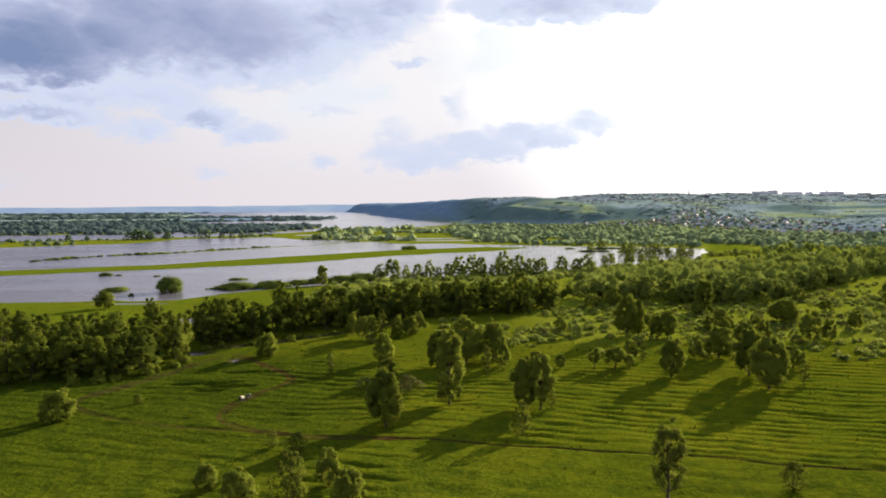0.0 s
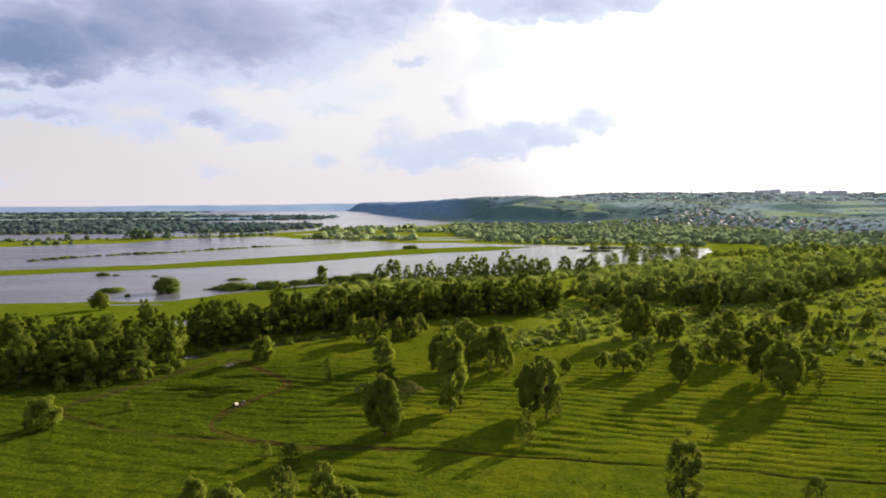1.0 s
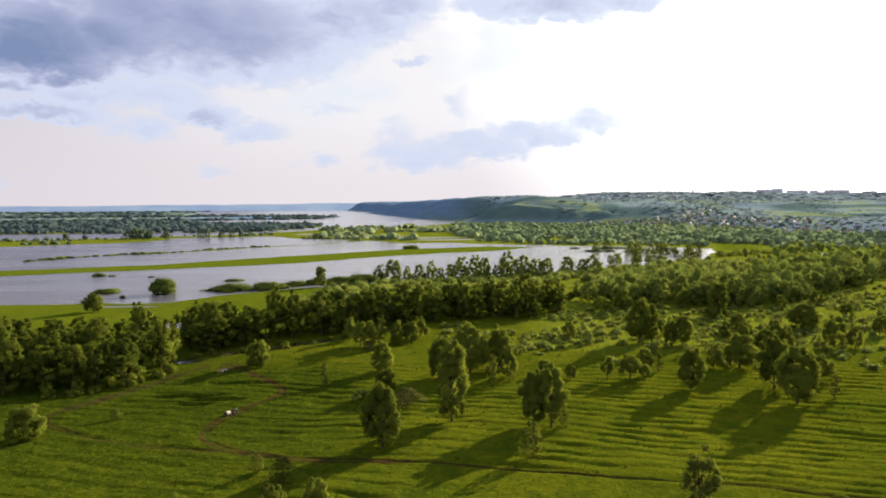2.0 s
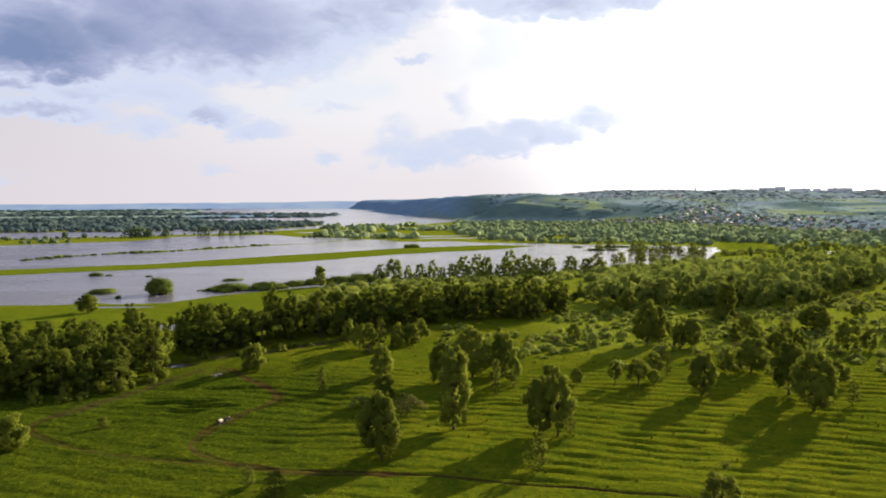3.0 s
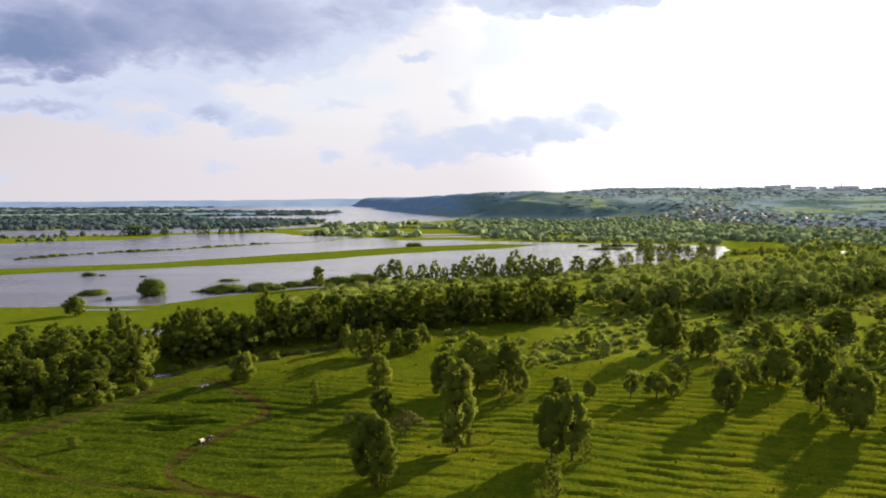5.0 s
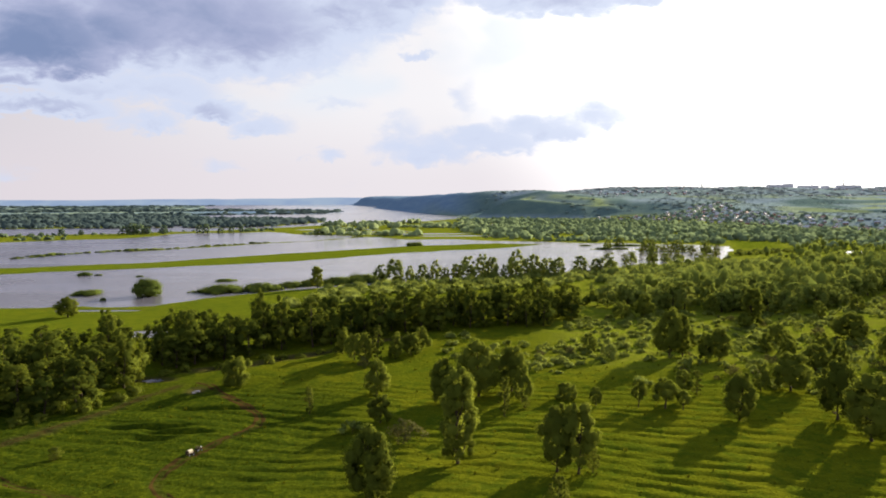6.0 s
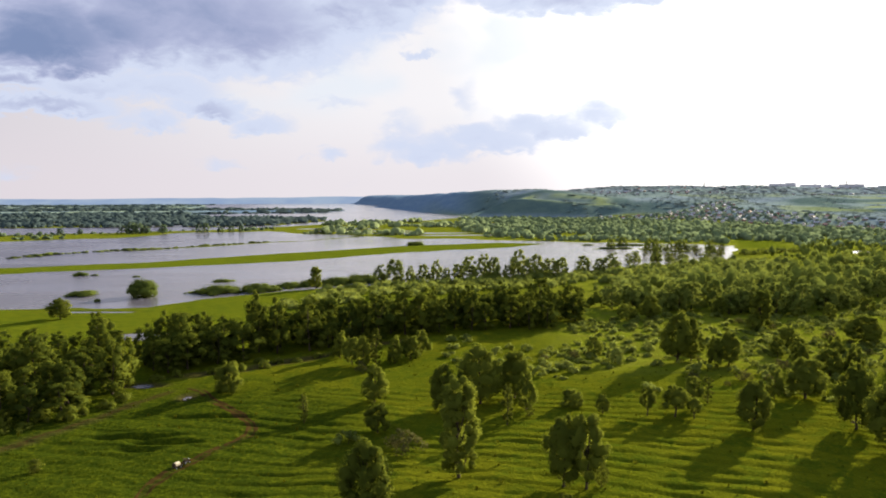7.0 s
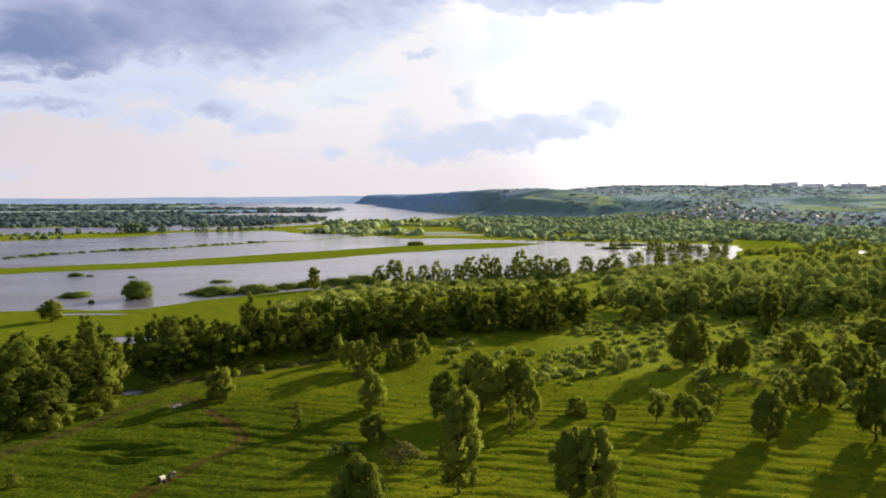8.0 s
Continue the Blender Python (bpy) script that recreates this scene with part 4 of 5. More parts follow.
# the riverside wood
BELT_WEST = [(-215, 193), (-150, 206), (-121, 217), (-104, 230), (-97, 244), (-103, 258), (-128, 258), (-160, 250), (-215, 236)]
BELT_MID = [(-128, 288), (-98, 272), (-82, 280), (-70, 290), (-53, 302), (-37, 315), (-40, 340), (-62, 326), (-85, 309), (-106, 304), (-138, 306)]
BELT_EAST = [(-37, 315), (-24, 331), (2, 341), (28, 345), (45, 351), (61, 369), (58, 385), (30, 376), (0, 370), (-40, 350)]
WOOD_EAST = [(74, 389), (93, 394), (115, 389), (149, 384), (176, 382), (200, 398), (223, 420), (262, 452), (309, 495), (420, 590), (420, 650),
             (328, 590), (237, 512), (209, 488), (176, 466), (131, 434), (116, 420), (97, 410), (78, 400)]
for poly, gap, seed, lo, hi in ((BELT_WEST, 7.0, 1, 15, 21), (BELT_MID, 6.2, 2, 17, 22), (BELT_EAST, 6.2, 3, 16, 20)):
    for x, y in scatter(poly, gap, seed):
        if poly is BELT_MID and -121 < x < -110:
            continue
        low = 0.88 if poly is BELT_WEST and x > -124 else 0.84 if poly is BELT_MID and x < -84 else 1.0
        wood_tree(x, y, rng.uniform(lo * 0.72, hi) * low, rng.uniform(8.5, 13.5) * (0.5 + 0.5 * low))
for x, y in scatter([(-215, 264), (-150, 270), (-126, 264), (-121, 284), (-150, 302), (-215, 306)], 8.5, 6, 60):
    wood_tree(x, y, rng.uniform(7, 11.5), rng.uniform(8, 12))
east = scatter(WOOD_EAST, 7.5, 4)


def front_rows(p):
    return p[1] < 404 + max(0.0, (p[0] - 190) * 0.85) and p[0] < 290


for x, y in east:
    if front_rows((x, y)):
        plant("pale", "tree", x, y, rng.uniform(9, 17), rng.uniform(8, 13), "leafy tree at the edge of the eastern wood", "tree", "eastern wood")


def thicket(name, places, low, high, wide, mat, label, seed, leaves=0, tagname="wood", up=0.85):
    """Woods too many to count: crowns of clumps and leaves in one mesh."""
    r = np.random.RandomState(seed)
    iv, jf = ico()
    verts, normals, faces, count = [], [], [], 0
    px, py = np.array([p[0] for p in places]), np.array([p[1] for p in places])
    pz = ground_parts(px, py)[0]
    for x, y, z in zip(px, py, pz):
        u = r.rand() ** (1.3 if leaves else 2.0)
        h, w = low + (high - low) * min(1, u + r.uniform(-0.1, 0.2)), wide[0] + (wide[1] - wide[0]) * u
        top = np.array([x, y, z + h * 0.45])
        for k in range(4 if leaves else 2 if up > 1.4 else 3):
            cr = w * r.uniform(0.22, 0.40)
            cz = min(cr * r.uniform(0.8, 1.25), h * 0.5)
            c = np.array([x + r.normal() * w * 0.26, y + r.normal() * w * 0.26, z + max(h - cz - k * h * r.uniform(0.1, 0.26), cz * 0.5)])
            sq = np.array([cr, cr, cz])
            out = (c - top) / (np.linalg.norm(c - top) + 1e-6)
            cv = c + iv * sq * (0.8 if leaves else 1.0) * r.uniform(0.62, 1.25, (len(iv), 1))
            verts.append(cv)
            normals.append(iv * 0.4 + out * 0.45 + unit(len(iv), r) * 0.15 + np.array([0, 0, up]))
            faces.extend((jf + count).tolist())
            count += len(cv)
            if leaves:
                d = unit(leaves, r)
                d[:, 2] = np.abs(d[:, 2]) * np.where(r.rand(leaves) < 0.75, 1, -1)
                nor = normed(d + unit(leaves, r) * 0.8)
                lv, lf = leaf_cards(c + d * sq * r.uniform(0.72, 1.25, (leaves, 1)), nor, 0.5, r)
                verts.append(lv)
                normals.append(np.repeat(d * 0.32 + out * 0.55 + unit(leaves, r) * 0.15 + SKYWARD, 3, axis=0))
                faces.extend((lf + count).tolist())
                count += len(lv)
        stem, sf = tube_arrays([np.array([x, y, z - 0.3]), np.array([x, y, z + h * 0.6])], [0.3, 0.15], 4)
        verts.append(np.array(stem))
        normals.append(np.tile(np.array([[0.0, -1.0, 0.2]]), (len(stem), 1)))
        faces.extend([[i + count for i in q] for q in sf])
        count += len(stem)
    normals = np.concatenate(normals)
    normals /= np.linalg.norm(normals, axis=1)[:, None]
    me = leafy_mesh(name, np.concatenate(verts), faces, normals, mat)
    return tagged(new(name, me), label, tagname, kind="stuff")


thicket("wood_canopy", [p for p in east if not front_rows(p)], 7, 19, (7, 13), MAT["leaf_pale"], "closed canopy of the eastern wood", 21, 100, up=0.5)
thicket("wood_canopy", scatter([(-95, 318), (-45, 358), (0, 378), (60, 396), (85, 412), (60, 425), (0, 405), (-60, 375)], 7.5, 5), 7, 11, (7, 10),
        MAT["leaf_wood"], "lower trees behind the riverside wood", 22, 76)


def dry_land(margin):
    return lambda a, b: land_distance(a, b) > margin


def patchy(margin, size, level, seed):
    return lambda a, b: (land_distance(a, b) > margin) & (vnoise(a, b, size, seed) > level)


# undergrowth of the shore row
for x, y in scatter([(-50, 498), (-20, 514), (20, 524), (60, 538), (100, 556), (128, 572), (122, 580), (90, 562), (50, 544), (0, 530), (-48, 508)], 6.5, 15):
    (round_tree if rng.rand() < 0.35 else bush)(x, y, rng.uniform(2, 6), rng.uniform(3.5, 6))
# thickets standing in the shallow water
REEDS = [(-160, 469), (-140, 472), (-112, 482), (-98, 496), (-80, 506), (-56, 520)]
thicket("water_thicket", scatter([(-165, 462), (-110, 474), (-50, 512), (-52, 528), (-100, 502), (-160, 478)], 3.6, 18, 120,
                                 lambda a, b: (line_distance(a, b, REEDS) < 4.5) & (vnoise(a, b, 12, 66) > 0.38)), 1.2, 3.4, (4, 7), MAT["leaf_water"],
        "flooded willow thicket in a row along the shallows", 26, 50, "thicket")
# trees along the flooded shore
for x, y, h, w in ((-47, 502, 13, 7), (-38, 514, 17, 10), (-28, 522, 11, 5), (-19, 520, 13, 7), (-10, 523, 14, 6), (-3, 522, 9, 5),
                   (5, 531, 12, 6), (13, 526, 16, 10), (24, 532, 17, 8), (31, 531, 16, 8), (40, 531, 10, 5), (49, 538, 19, 11),
                   (62, 541, 17, 9), (72, 544, 13, 10), (81, 547, 14, 7), (100, 561, 14, 8), (114, 571, 11, 7), (124, 573, 14, 10),
                   (158, 636, 11, 8), (178, 640, 15, 9)):
    shore_tree(x, y, h, w)
for x, y in scatter([(150, 650), (200, 640), (262, 690), (285, 760), (265, 790), (225, 740), (170, 700)], 14, 16, 20):
    slim_tree(x, y, rng.uniform(7, 13), rng.uniform(4, 7))
for x, y in ((192, 650), (205, 652), (214, 790), (222, 792), (238, 766), (246, 762), (255, 722), (230, 662), (200, 846), (210, 780), (228, 784),
             (233, 778), (243, 772), (219, 776), (250, 756), (176, 802), (262, 740)):
    shore_tree(x, y, rng.uniform(6, 14), rng.uniform(5, 9))
for x, y, h, w in ((286, 716, 6, 8), (297, 722, 4, 7), (309, 730, 5, 9), (322, 738, 4, 8), (334, 742, 5, 9), (348, 748, 4, 8), (362, 752, 4, 9)):
    shore_tree(x, y, h, w)


def dead_tree(x, y, h):
    """A bare grey stem with a few broken limbs, drowned by the flood."""
    r = np.random.RandomState(int(x * 7 + y) % 9999)
    lean = r.normal(size=2) * 0.05 * h
    top = np.array([lean[0], lean[1], h])
    verts, faces = tube_arrays([np.array([0, 0, -0.8]), top * 0.4 + (0.1, 0, 0), top * 0.75, top], [0.22, 0.17, 0.12, 0.04], 6)
    ob = new("dead_tree")
    ob.matrix_basis = pose(x, y, max(ground_z(x, y), WATER_Z - 0.6))
    trunk = new("trunk", mesh_from("trunk", [tuple(v) for v in verts], faces, MAT["dead_wood"], True))
    trunk.parent = ob
    for k in range(r.randint(3, 6)):
        a, f = r.uniform(0, 6.28), r.uniform(0.4, 0.9)
        foot = top * f
        tip = foot + np.array([math.cos(a), math.sin(a), r.uniform(0.5, 1.2)]) * h * r.uniform(0.12, 0.22)
        verts, faces = tube_arrays([foot, (foot + tip) / 2 + (0, 0, 0.1), tip], [0.09, 0.06, 0.02], 5)
        limb = new("limb", mesh_from("limb", [tuple(v) for v in verts], faces, MAT["dead_wood"], True))
        limb.parent = ob
    return tagged(ob, "bare grey dead tree standing in the shallow flood water", "tree", "dead trees in the shallows")


for x, y, h in ((56, 552, 8), (68, 556, 10), (78, 562, 7), (88, 566, 9), (93, 560, 11), (104, 572, 8), (109, 578, 10), (117, 585, 7), (128, 592, 9),
                (137, 602, 8), (-6, 533, 9), (-14, 531, 7), (-33, 524, 8), (171, 655, 9), (186, 668, 8), (208, 690, 9), (226, 705, 8)):
    dead_tree(x, y, h)
for x, y, h, w in ((196, 845, 2.0, 22), (214, 846, 1.6, 18), (172, 800, 1.8, 20), (190, 801, 1.5, 16), (160, 850, 1.5, 12)):
    islet_bush(x, y, h, w)
thicket("shore_scrub", scatter([(-95, 395), (-40, 440), (0, 460), (70, 490), (140, 590), (100, 560), (40, 535), (-40, 500), (-70, 482)], 7, 9),
        2.5, 5.5, (7, 11), MAT["leaf_bush"], "dense scrub between wood and flooded shore", 23, 84, "scrub")
thicket("shore_scrub", scatter([(85, 420), (130, 445), (190, 480), (250, 520), (290, 640), (230, 640), (160, 600), (120, 560)], 8, 10, 400, dry_land(3)),
        4, 8, (8, 12), MAT["leaf_bush"], "dense scrub between wood and flooded shore", 24, 84, "scrub")
# rough scrub on the meadow's far side
for x, y in scatter([(8, 268), (60, 262), (100, 252), (250, 260), (330, 480), (270, 450), (215, 405), (180, 376), (120, 380), (70, 372), (40, 335), (-8, 320)], 6.5, 11, 290,
                    lambda a, b: vnoise(a, b, 30, 51) > 0.38):
    s = rng.uniform(0.5, 1.25)
    (dry_bush if rng.rand() < 0.18 else bush)(x, y, 2.6 * s, 5.2 * s)
for x, y in scatter([(60, 300), (120, 290), (240, 250), (310, 460), (215, 400), (120, 378), (80, 370)], 30, 12, 18):
    round_tree(x, y, rng.uniform(6, 10), rng.uniform(5, 8))
thicket("low_scrub", scatter([(0, 285), (60, 250), (100, 240), (250, 235), (335, 485), (270, 452), (215, 408), (180, 378), (120, 384), (70, 376), (40, 340), (-10, 325)], 4.6, 17, 420,
                             lambda a, b: vnoise(a, b, 22, 65) > 0.45), 0.7, 2.2, (2.2, 4.6), MAT["leaf_bush"], "low scrub in the rough grass", 25, 40, "scrub")
# bushes by the ditch and below the wood
for x, y in scatter([(-100, 262), (-82, 268), (-60, 284), (-40, 300), (-38, 306), (-60, 293), (-84, 278), (-100, 270)], 6, 13):
    shrub(x, y, rng.uniform(1.8, 3.5), rng.uniform(4, 6))
for x, y in scatter([(-125, 208), (-104, 222), (-95, 240), (-97, 246), (-108, 228), (-128, 214)], 5.0, 14):
    shrub(x, y, rng.uniform(2.0, 5.0), rng.uniform(4, 7))

# far woods
VILLAGE = [(330, 1590), (480, 1500), (560, 1340), (600, 1220), (640, 1120), (800, 1040), (1000, 1040), (1000, 1130), (760, 1230), (680, 1400),
           (650, 1600), (690, 1780), (630, 1800), (560, 1690), (340, 1700)]


def open_ground(a, b):
    """Away from the eastern meadow, the pools and the view across them."""
    ok = (inside(a, b, MEADOW_EAST) < -3) & (inside(a, b, VILLAGE) < -20)
    for c in CLEARINGS:
        ok = ok & (ellipse(a, b, *c) < 0)
    return ok


FAR_WOOD = [(290, 520), (420, 560), (900, 620), (1300, 900), (800, 1080), (600, 1230), (540, 1360), (420, 1560), (140, 1700),
            (20, 1700), (60, 1010), (130, 930), (240, 910), (320, 870), (385, 830), (385, 740), (300, 690)]


def far_wood_place(a, b):
    return (land_distance(a, b) > 4) & (vnoise(a, b, 90, 52) > 0.22) & open_ground(a, b)


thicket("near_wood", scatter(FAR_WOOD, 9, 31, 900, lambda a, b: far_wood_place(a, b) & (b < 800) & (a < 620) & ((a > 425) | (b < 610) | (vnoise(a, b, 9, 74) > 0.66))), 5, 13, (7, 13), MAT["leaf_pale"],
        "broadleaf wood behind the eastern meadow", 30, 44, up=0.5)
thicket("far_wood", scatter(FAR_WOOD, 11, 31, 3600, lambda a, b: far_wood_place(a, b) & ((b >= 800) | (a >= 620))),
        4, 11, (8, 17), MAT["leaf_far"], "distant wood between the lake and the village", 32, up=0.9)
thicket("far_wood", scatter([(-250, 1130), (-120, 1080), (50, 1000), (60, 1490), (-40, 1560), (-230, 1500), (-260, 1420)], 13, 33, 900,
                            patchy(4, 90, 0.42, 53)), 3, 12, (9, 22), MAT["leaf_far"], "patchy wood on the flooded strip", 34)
thicket("strip_trees", scatter([(-900, 860), (-617, 975), (-490, 1035), (-420, 1160), (-300, 1215), (-330, 1320), (-551, 1150), (-900, 1040)],
                               13, 35, 110, patchy(5, 50, 0.62, 54)), 2, 7, (6, 13), MAT["leaf_strip"], "scattered bushes on the far green strip", 36)
for x, y, h, w in ((-615, 1120, 11, 12), (-586, 1125, 9, 10), (-522, 1135, 14, 16), (-511, 1140, 19, 20), (-499, 1138, 17, 18), (-488, 1142, 13, 14), (-462, 1145, 15, 13),
                   (-412, 1165, 15, 12), (-402, 1168, 17, 12), (-380, 1175, 9, 13), (-364, 1180, 10, 11), (-349, 1185, 11, 10), (-208, 1120, 9, 16), (-197, 1124, 7, 12)):
    plant("strip", "tree", x, y, h, w, "dark broad tree on the far green strip", "tree", "trees on the far strip")
thicket("spit_scrub", scatter([(-440, 700), (-120, 1060), (-130, 1070), (-240, 945), (-400, 800), (-445, 720)], 5, 37, 160,
                              lambda a, b: (line_distance(a, b, SPIT) < 7) & (land_distance(a, b) > -1)), 1.2, 2.6, (7, 13), MAT["leaf_water"],
        "low scrub along a narrow spit in the water", 38, 0, "scrub")


def west_belts(a, b):
    """A belt of wood along the far bank, then flats, then a deep wood with glades."""
    d = land_distance(a, b)
    belt = (d < 75 + 60 * vnoise(a, b, 160, 71)) & (vnoise(a, b, 40, 55) > 0.18)
    deep = (b > 1660 + 120 * (vnoise(a, b, 300, 72) - 0.5)) & (vnoise(a * 0.16, b, 140, 55) + 0.15 * vnoise(a, b, 40, 64) > 0.60)
    return (d > 5) & (belt | deep)


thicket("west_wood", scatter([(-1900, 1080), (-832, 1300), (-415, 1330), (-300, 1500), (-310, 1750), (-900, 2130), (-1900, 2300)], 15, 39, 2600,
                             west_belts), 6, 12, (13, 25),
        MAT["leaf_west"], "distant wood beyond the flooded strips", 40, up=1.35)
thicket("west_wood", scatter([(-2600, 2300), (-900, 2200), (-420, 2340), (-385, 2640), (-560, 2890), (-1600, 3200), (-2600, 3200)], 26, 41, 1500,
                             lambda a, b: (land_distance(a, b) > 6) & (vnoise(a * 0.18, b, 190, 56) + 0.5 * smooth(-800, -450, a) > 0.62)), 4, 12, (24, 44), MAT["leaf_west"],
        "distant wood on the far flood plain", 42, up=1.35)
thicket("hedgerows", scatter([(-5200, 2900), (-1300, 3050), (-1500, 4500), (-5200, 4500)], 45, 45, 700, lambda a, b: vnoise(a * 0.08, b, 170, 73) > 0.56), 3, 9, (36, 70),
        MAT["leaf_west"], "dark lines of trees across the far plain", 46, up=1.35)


def hillside_cover(a, b):
    """Grassy steep faces with a few thickets, patches of wood above, bare crests."""
    crest = np.minimum(abs(inside(a, b, SPUR_WEST) - 125), abs(inside(a, b, SPUR_EAST) - 185))
    patch = vnoise(a, b, 110, 57) + 0.5 * vnoise(a, b, 36, 58)
    face = (inside(a, b, SPUR_WEST) > -20) & (inside(a, b, SPUR_WEST) < 95) | (inside(a, b, SPUR_EAST) > -20) & (inside(a, b, SPUR_EAST) < 150)
    return (patch > np.where(face, 1.02, 0.62)) & ((crest > 38) | (vnoise(a, b, 40, 67) > 0.82)) & (inside(a, b, VILLAGE) < -5)


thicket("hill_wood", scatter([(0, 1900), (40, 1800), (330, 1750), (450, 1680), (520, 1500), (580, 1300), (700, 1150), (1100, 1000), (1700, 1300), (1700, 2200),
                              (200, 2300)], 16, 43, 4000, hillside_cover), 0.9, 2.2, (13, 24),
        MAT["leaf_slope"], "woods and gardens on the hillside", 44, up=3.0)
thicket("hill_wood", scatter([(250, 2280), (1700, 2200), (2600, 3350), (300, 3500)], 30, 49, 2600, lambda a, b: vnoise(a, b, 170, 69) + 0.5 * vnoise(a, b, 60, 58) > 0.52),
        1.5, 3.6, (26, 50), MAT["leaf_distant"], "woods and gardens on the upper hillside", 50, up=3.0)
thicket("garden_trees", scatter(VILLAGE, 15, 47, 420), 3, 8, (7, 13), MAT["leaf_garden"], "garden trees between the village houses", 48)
# ---------------------------------------------------------------- village and town


def house(x, y, turn, length, depth, wall_h, walls, roof, label):
    """A small gabled house: walls, roof and chimney."""
    ob = new("house")
    ob.matrix_basis = pose(x, y, ground_z(x, y) - 0.6, 0, 0, turn)
    bm = bmesh.new()
    box(bm, 0, 0, wall_h / 2 + 0.3, length, depth, wall_h + 0.6)
    part("wall", bm, walls, ob)
    rise, eave = depth * 0.42, 0.5
    bm = bmesh.new()
    pts = []
    for sx in (-1, 1):
        a = length / 2 + eave
        pts.append([bm.verts.new((sx * a, -depth / 2 - eave, wall_h + 0.45)), bm.verts.new((sx * a, 0, wall_h + 0.6 + rise)),
                    bm.verts.new((sx * a, depth / 2 + eave, wall_h + 0.45))])
    (a, b, c), (d, e, f) = pts
    for q in ((a, d, e, b), (b, e, f, c), (c, f, d, a)):
        bm.faces.new(q)
    bm.faces.new((a, b, c)), bm.faces.new((d, f, e))
    roof_ob = part("roof", bm, roof, ob)
    bm = bmesh.new()
    box(bm, length * 0.2, depth * 0.15, wall_h + rise + 0.5, 0.7, 0.7, 1.6)
    part("chimney", bm, MAT["wall_brick"], roof_ob)
    for k in (-0.28, 0.28):
        bm = bmesh.new()
        box(bm, k * length, -depth / 2 - 0.04, wall_h * 0.62, 1.3, 0.12, 1.5)
        part("window", bm, MAT["glass_dark"], ob)
    return tagged(ob, label, "house", "village houses")


village = scatter(VILLAGE, 19, 61, 190)
town = scatter([(280, 2350), (560, 2150), (1300, 2150), (1800, 2800), (500, 2900)], 46, 62, 100, lambda a, b: vnoise(a, b, 200, 70) > 0.45)
roofs = ((MAT["roof_metal"], "shiny sheet-metal"), (MAT["roof_grey"], "grey slate"), (MAT["roof_red"], "rusty red"))
walls = ((MAT["wall_pale"], "pale plastered"), (MAT["wall_wood"], "weathered wooden"), (MAT["wall_brick"], "red brick"))
for x, y in village + town:
    rf, wl = roofs[min(2, int(rng.rand() ** 2.2 * 3))], walls[min(2, int(rng.rand() ** 2.4 * 3))]
    house(x, y, rng.uniform(-40, 40) + 90 * rng.randint(2), rng.uniform(6, 10), rng.uniform(4.5, 6.5), rng.uniform(2.4, 3.2), wl[0], rf[0],
          "small " + wl[1] + " house with a " + rf[1] + " gable roof")


def apartment_block(x, y, turn, length, depth, floors):
    ob = new("apartment_building")
    ob.matrix_basis = pose(x, y, ground_z(x, y) - 1.0, 0, 0, turn)
    h = floors * 3.0 + 1.5
    bm = bmesh.new()
    box(bm, 0, 0, h / 2, length, depth, h, 0.15)
    part("wall", bm, MAT["concrete"], ob)
    bm = bmesh.new()
    box(bm, 0, 0, h + 0.25, length + 0.6, depth + 0.6, 0.5)
    roof_ob = part("roof", bm, MAT["roof_grey"], ob)
    bm = bmesh.new()
    box(bm, length * 0.2, 0, h + 1.6, 6, 4, 2.4)
    part("stair_head", bm, MAT["concrete"], roof_ob)
    for fl in range(floors):
        for k in range(int(length // 6)):
            bm = bmesh.new()
            box(bm, -length / 2 + 3 + 6 * k, -depth / 2 - 0.03, 2.6 + 3 * fl, 2.2, 0.14, 1.6)
            part("window", bm, MAT["glass_dark"], ob)
    return tagged(ob, "long grey concrete apartment block on the hilltop", "building", "apartment blocks")


def mast(x, y, h, base, label):
    """Lattice mast: four legs, rungs and a thin tip."""
    ob = new("radio_mast")
    ob.matrix_basis = pose(x, y, ground_z(x, y) - 0.5)
    for sx, sy in ((1, 1), (-1, 1), (1, -1), (-1, -1)):
        bm = bmesh.new()
        bmesh.ops.create_cone(bm, cap_ends=True, segments=6, radius1=1.0, radius2=0.8, depth=h * 0.8,
                              matrix=Matrix.Translation((sx * base * 0.35, sy * base * 0.35, h * 0.4)))
        for v in bm.verts:
            if v.co.z > h * 0.4:
                v.co.x *= 0.35
                v.co.y *= 0.35
        part("leg", bm, MAT["steel"], ob)
    bm = bmesh.new()
    for k in range(7):
        s = base * (0.78 - 0.075 * k)
        box(bm, 0, 0, h * 0.8 * (k + 1) / 8, s, s, 0.4)
    part("bracing", bm, MAT["steel"], ob)
    bm = bmesh.new()
    bmesh.ops.create_cone(bm, cap_ends=True, segments=6, radius1=1.1, radius2=0.6, depth=h * 0.24, matrix=Matrix.Translation((0, 0, h * 0.9)))
    part("antenna", bm, MAT["steel"], ob)
    return tagged(ob, label, "mast")


apartment_block(1387, 3000, -4, 66, 14, 4)
apartment_block(1448, 3010, -4, 40, 14, 6)
apartment_block(1533, 3010, -4, 84, 14, 4)
apartment_block(1606, 3010, -4, 30, 14, 4)
apartment_block(1706, 3010, -4, 100, 14, 4)
apartment_block(1856, 3020, -4, 56, 14, 3)
mast(1088, 3030, 30, 6, "short grey steel mast on the hilltop")
mast(1696, 3030, 60, 8, "tall thin lattice radio mast on the hilltop")

# ---------------------------------------------------------------- the wagon on the track


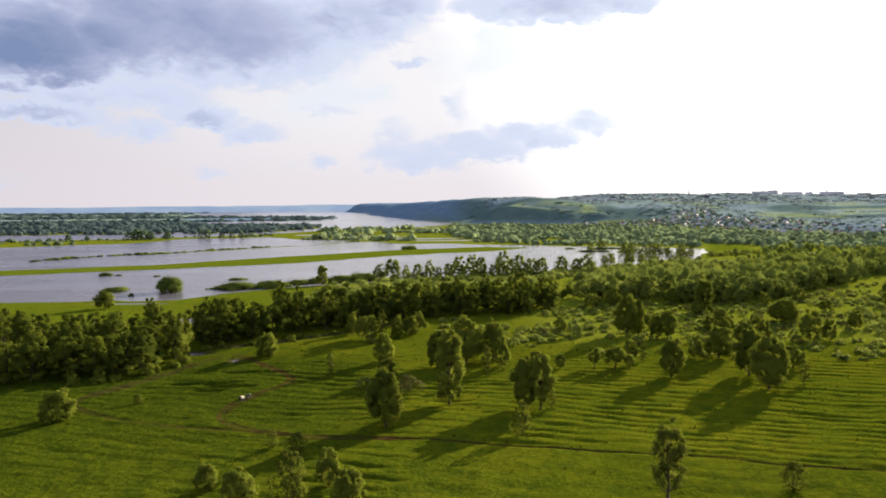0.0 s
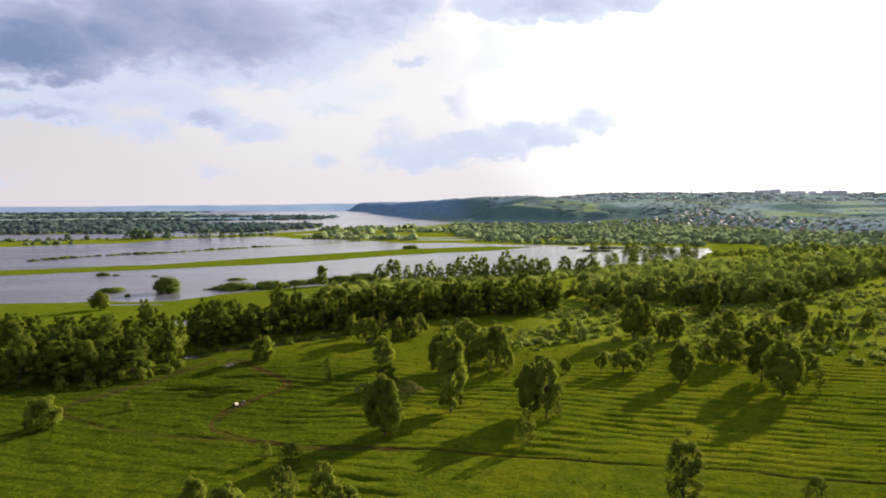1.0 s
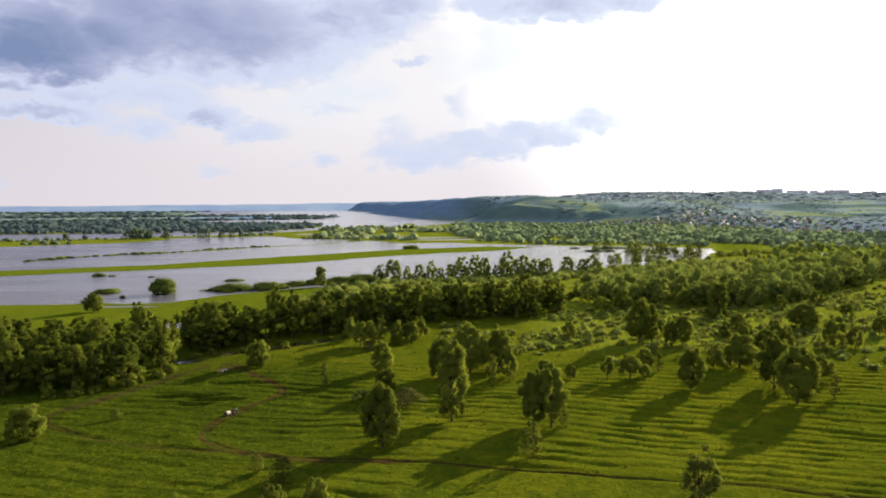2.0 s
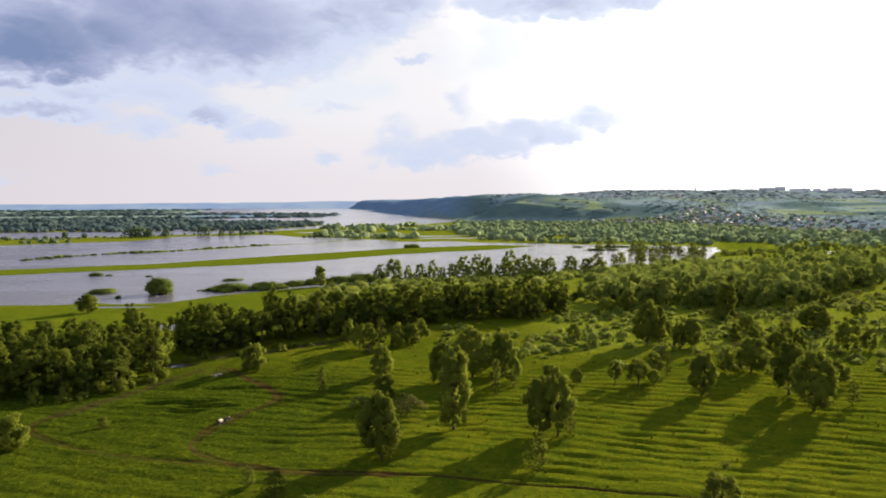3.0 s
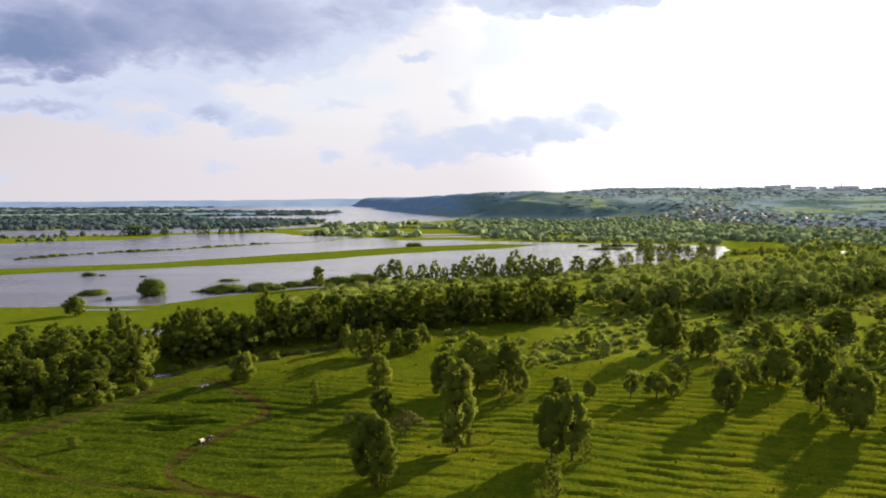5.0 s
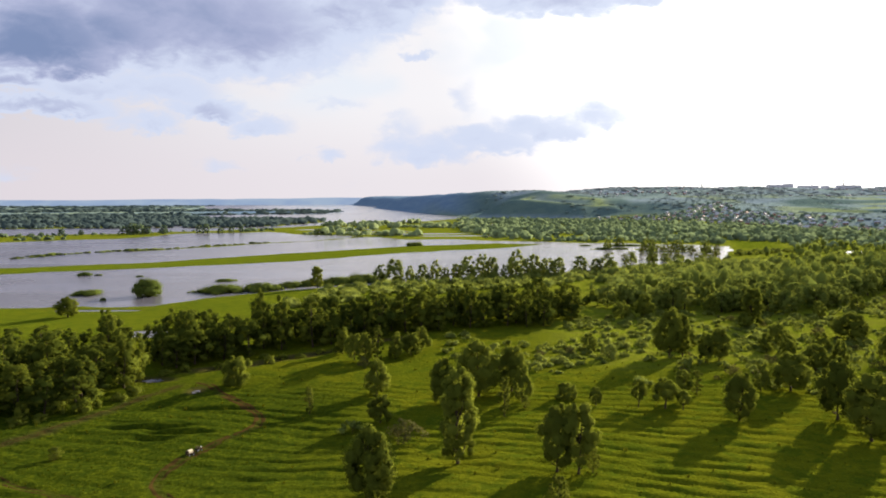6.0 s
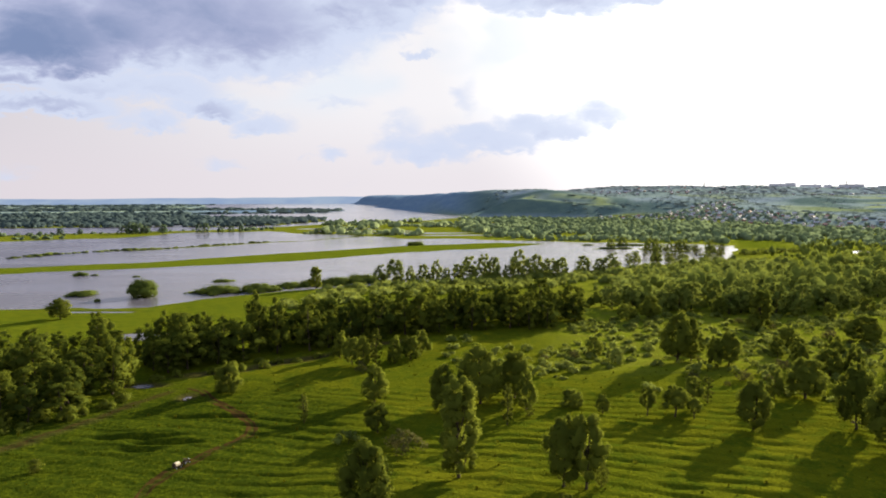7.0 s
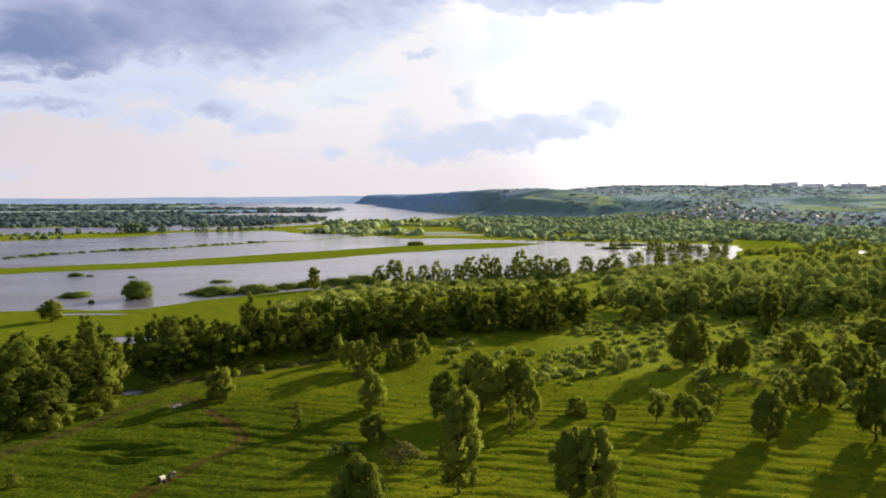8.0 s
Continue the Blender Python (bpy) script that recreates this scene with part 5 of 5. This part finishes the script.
def wheel(parent, x, y, r):
    w = new("wheel")
    w.parent = parent
    w.location = (x, y, r)
    bm = bmesh.new()
    bmesh.ops.create_cone(bm, cap_ends=True, segments=20, radius1=r, radius2=r, depth=0.22, matrix=Matrix.Rotation(radians(90), 4, "X"))
    bmesh.ops.bevel(bm, geom=[e for e in bm.edges if e.calc_face_angle(0) > 1], offset=0.04, segments=2, affect="EDGES")
    part("tyre", bm, MAT["rubber"], w)
    bm = bmesh.new()
    bmesh.ops.create_cone(bm, cap_ends=True, segments=14, radius1=r * 0.55, radius2=r * 0.55, depth=0.26, matrix=Matrix.Rotation(radians(90), 4, "X"))
    part("rim", bm, MAT["steel"], w)


def rounded_cover(bm, x0, x1, half, z0, z1, steps=10):
    """An arched cover, open below."""
    rings = []
    for x in (x0, x1):
        ring = []
        for k in range(steps + 1):
            a = math.pi * k / steps
            ring.append(bm.verts.new((x, half * math.cos(a), z0 + (z1 - z0) * math.sin(a) ** 0.6)))
        rings.append(ring)
    for k in range(steps):
        bm.faces.new((rings[0][k], rings[0][k + 1], rings[1][k + 1], rings[1][k]))
    bm.faces.new(rings[0])
    bm.faces.new(rings[1][::-1])


def wagon():
    trailer = new("covered_trailer")
    trailer.matrix_basis = pose(-60.6, 192.2, ground_z(-60.6, 192.2) - 0.03, 0, 0, 54) @ Matrix.Scale(0.66, 4)
    bm = bmesh.new()
    box(bm, 0, 0, 0.85, 2.7, 1.6, 0.5, 0.04)
    part("body", bm, MAT["dark_paint"], trailer, "dark wooden side boards")
    bm = bmesh.new()
    rounded_cover(bm, -0.85, 0.75, 0.8, 1.1, 2.1)
    part("cover", bm, MAT["canvas"], trailer, "cream canvas cover")
    bm = bmesh.new()
    box(bm, -1.12, 0, 1.5, 0.45, 1.5, 0.9, 0.05)
    part("tail_box", bm, MAT["dark_paint"], trailer, "dark box at the tail")
    for sx in (-0.8, 0.8):
        for sy in (-0.85, 0.85):
            wheel(trailer, sx, sy, 0.38)
    bm = bmesh.new()
    box(bm, 1.75, 0, 0.6, 0.9, 0.1, 0.1, 0.02)
    part("drawbar", bm, MAT["steel"], trailer)
    tagged(trailer, "small trailer with a cream cover parked on the dirt track", "trailer")
    tractor = new("tractor")
    tractor.matrix_basis = pose(-59.35, 193.95, ground_z(-59.35, 193.95) - 0.03, 0, 0, 54) @ Matrix.Scale(0.66, 4)
    bm = bmesh.new()
    box(bm, 0.55, 0, 0.95, 1.5, 0.7, 0.6, 0.08)
    box(bm, -0.3, 0, 0.8, 0.9, 0.9, 0.5, 0.06)
    part("body", bm, MAT["dark_paint"], tractor, "dark brown body")
    bm = bmesh.new()
    box(bm, -0.35, 0, 1.75, 1.0, 1.1, 0.12, 0.04)
    for sx in (-0.8, 0.1):
        for sy in (-0.48, 0.48):
            box(bm, sx, sy, 1.35, 0.07, 0.07, 0.75)
    part("cab_frame", bm, MAT["dark_paint"], tractor)
    bm = bmesh.new()
    box(bm, 1.18, 0, 1.26, 0.36, 0.6, 0.12, 0.04)
    part("bonnet", bm, MAT["white_paint"], tractor, "white front of the bonnet")
    for sx, r in ((-0.45, 0.55), (1.0, 0.36)):
        for sy in (-0.62, 0.62):
            wheel(tractor, sx, sy, r)
    tagged(tractor, "small dark tractor with a white nose on the dirt track", "tractor")


wagon()
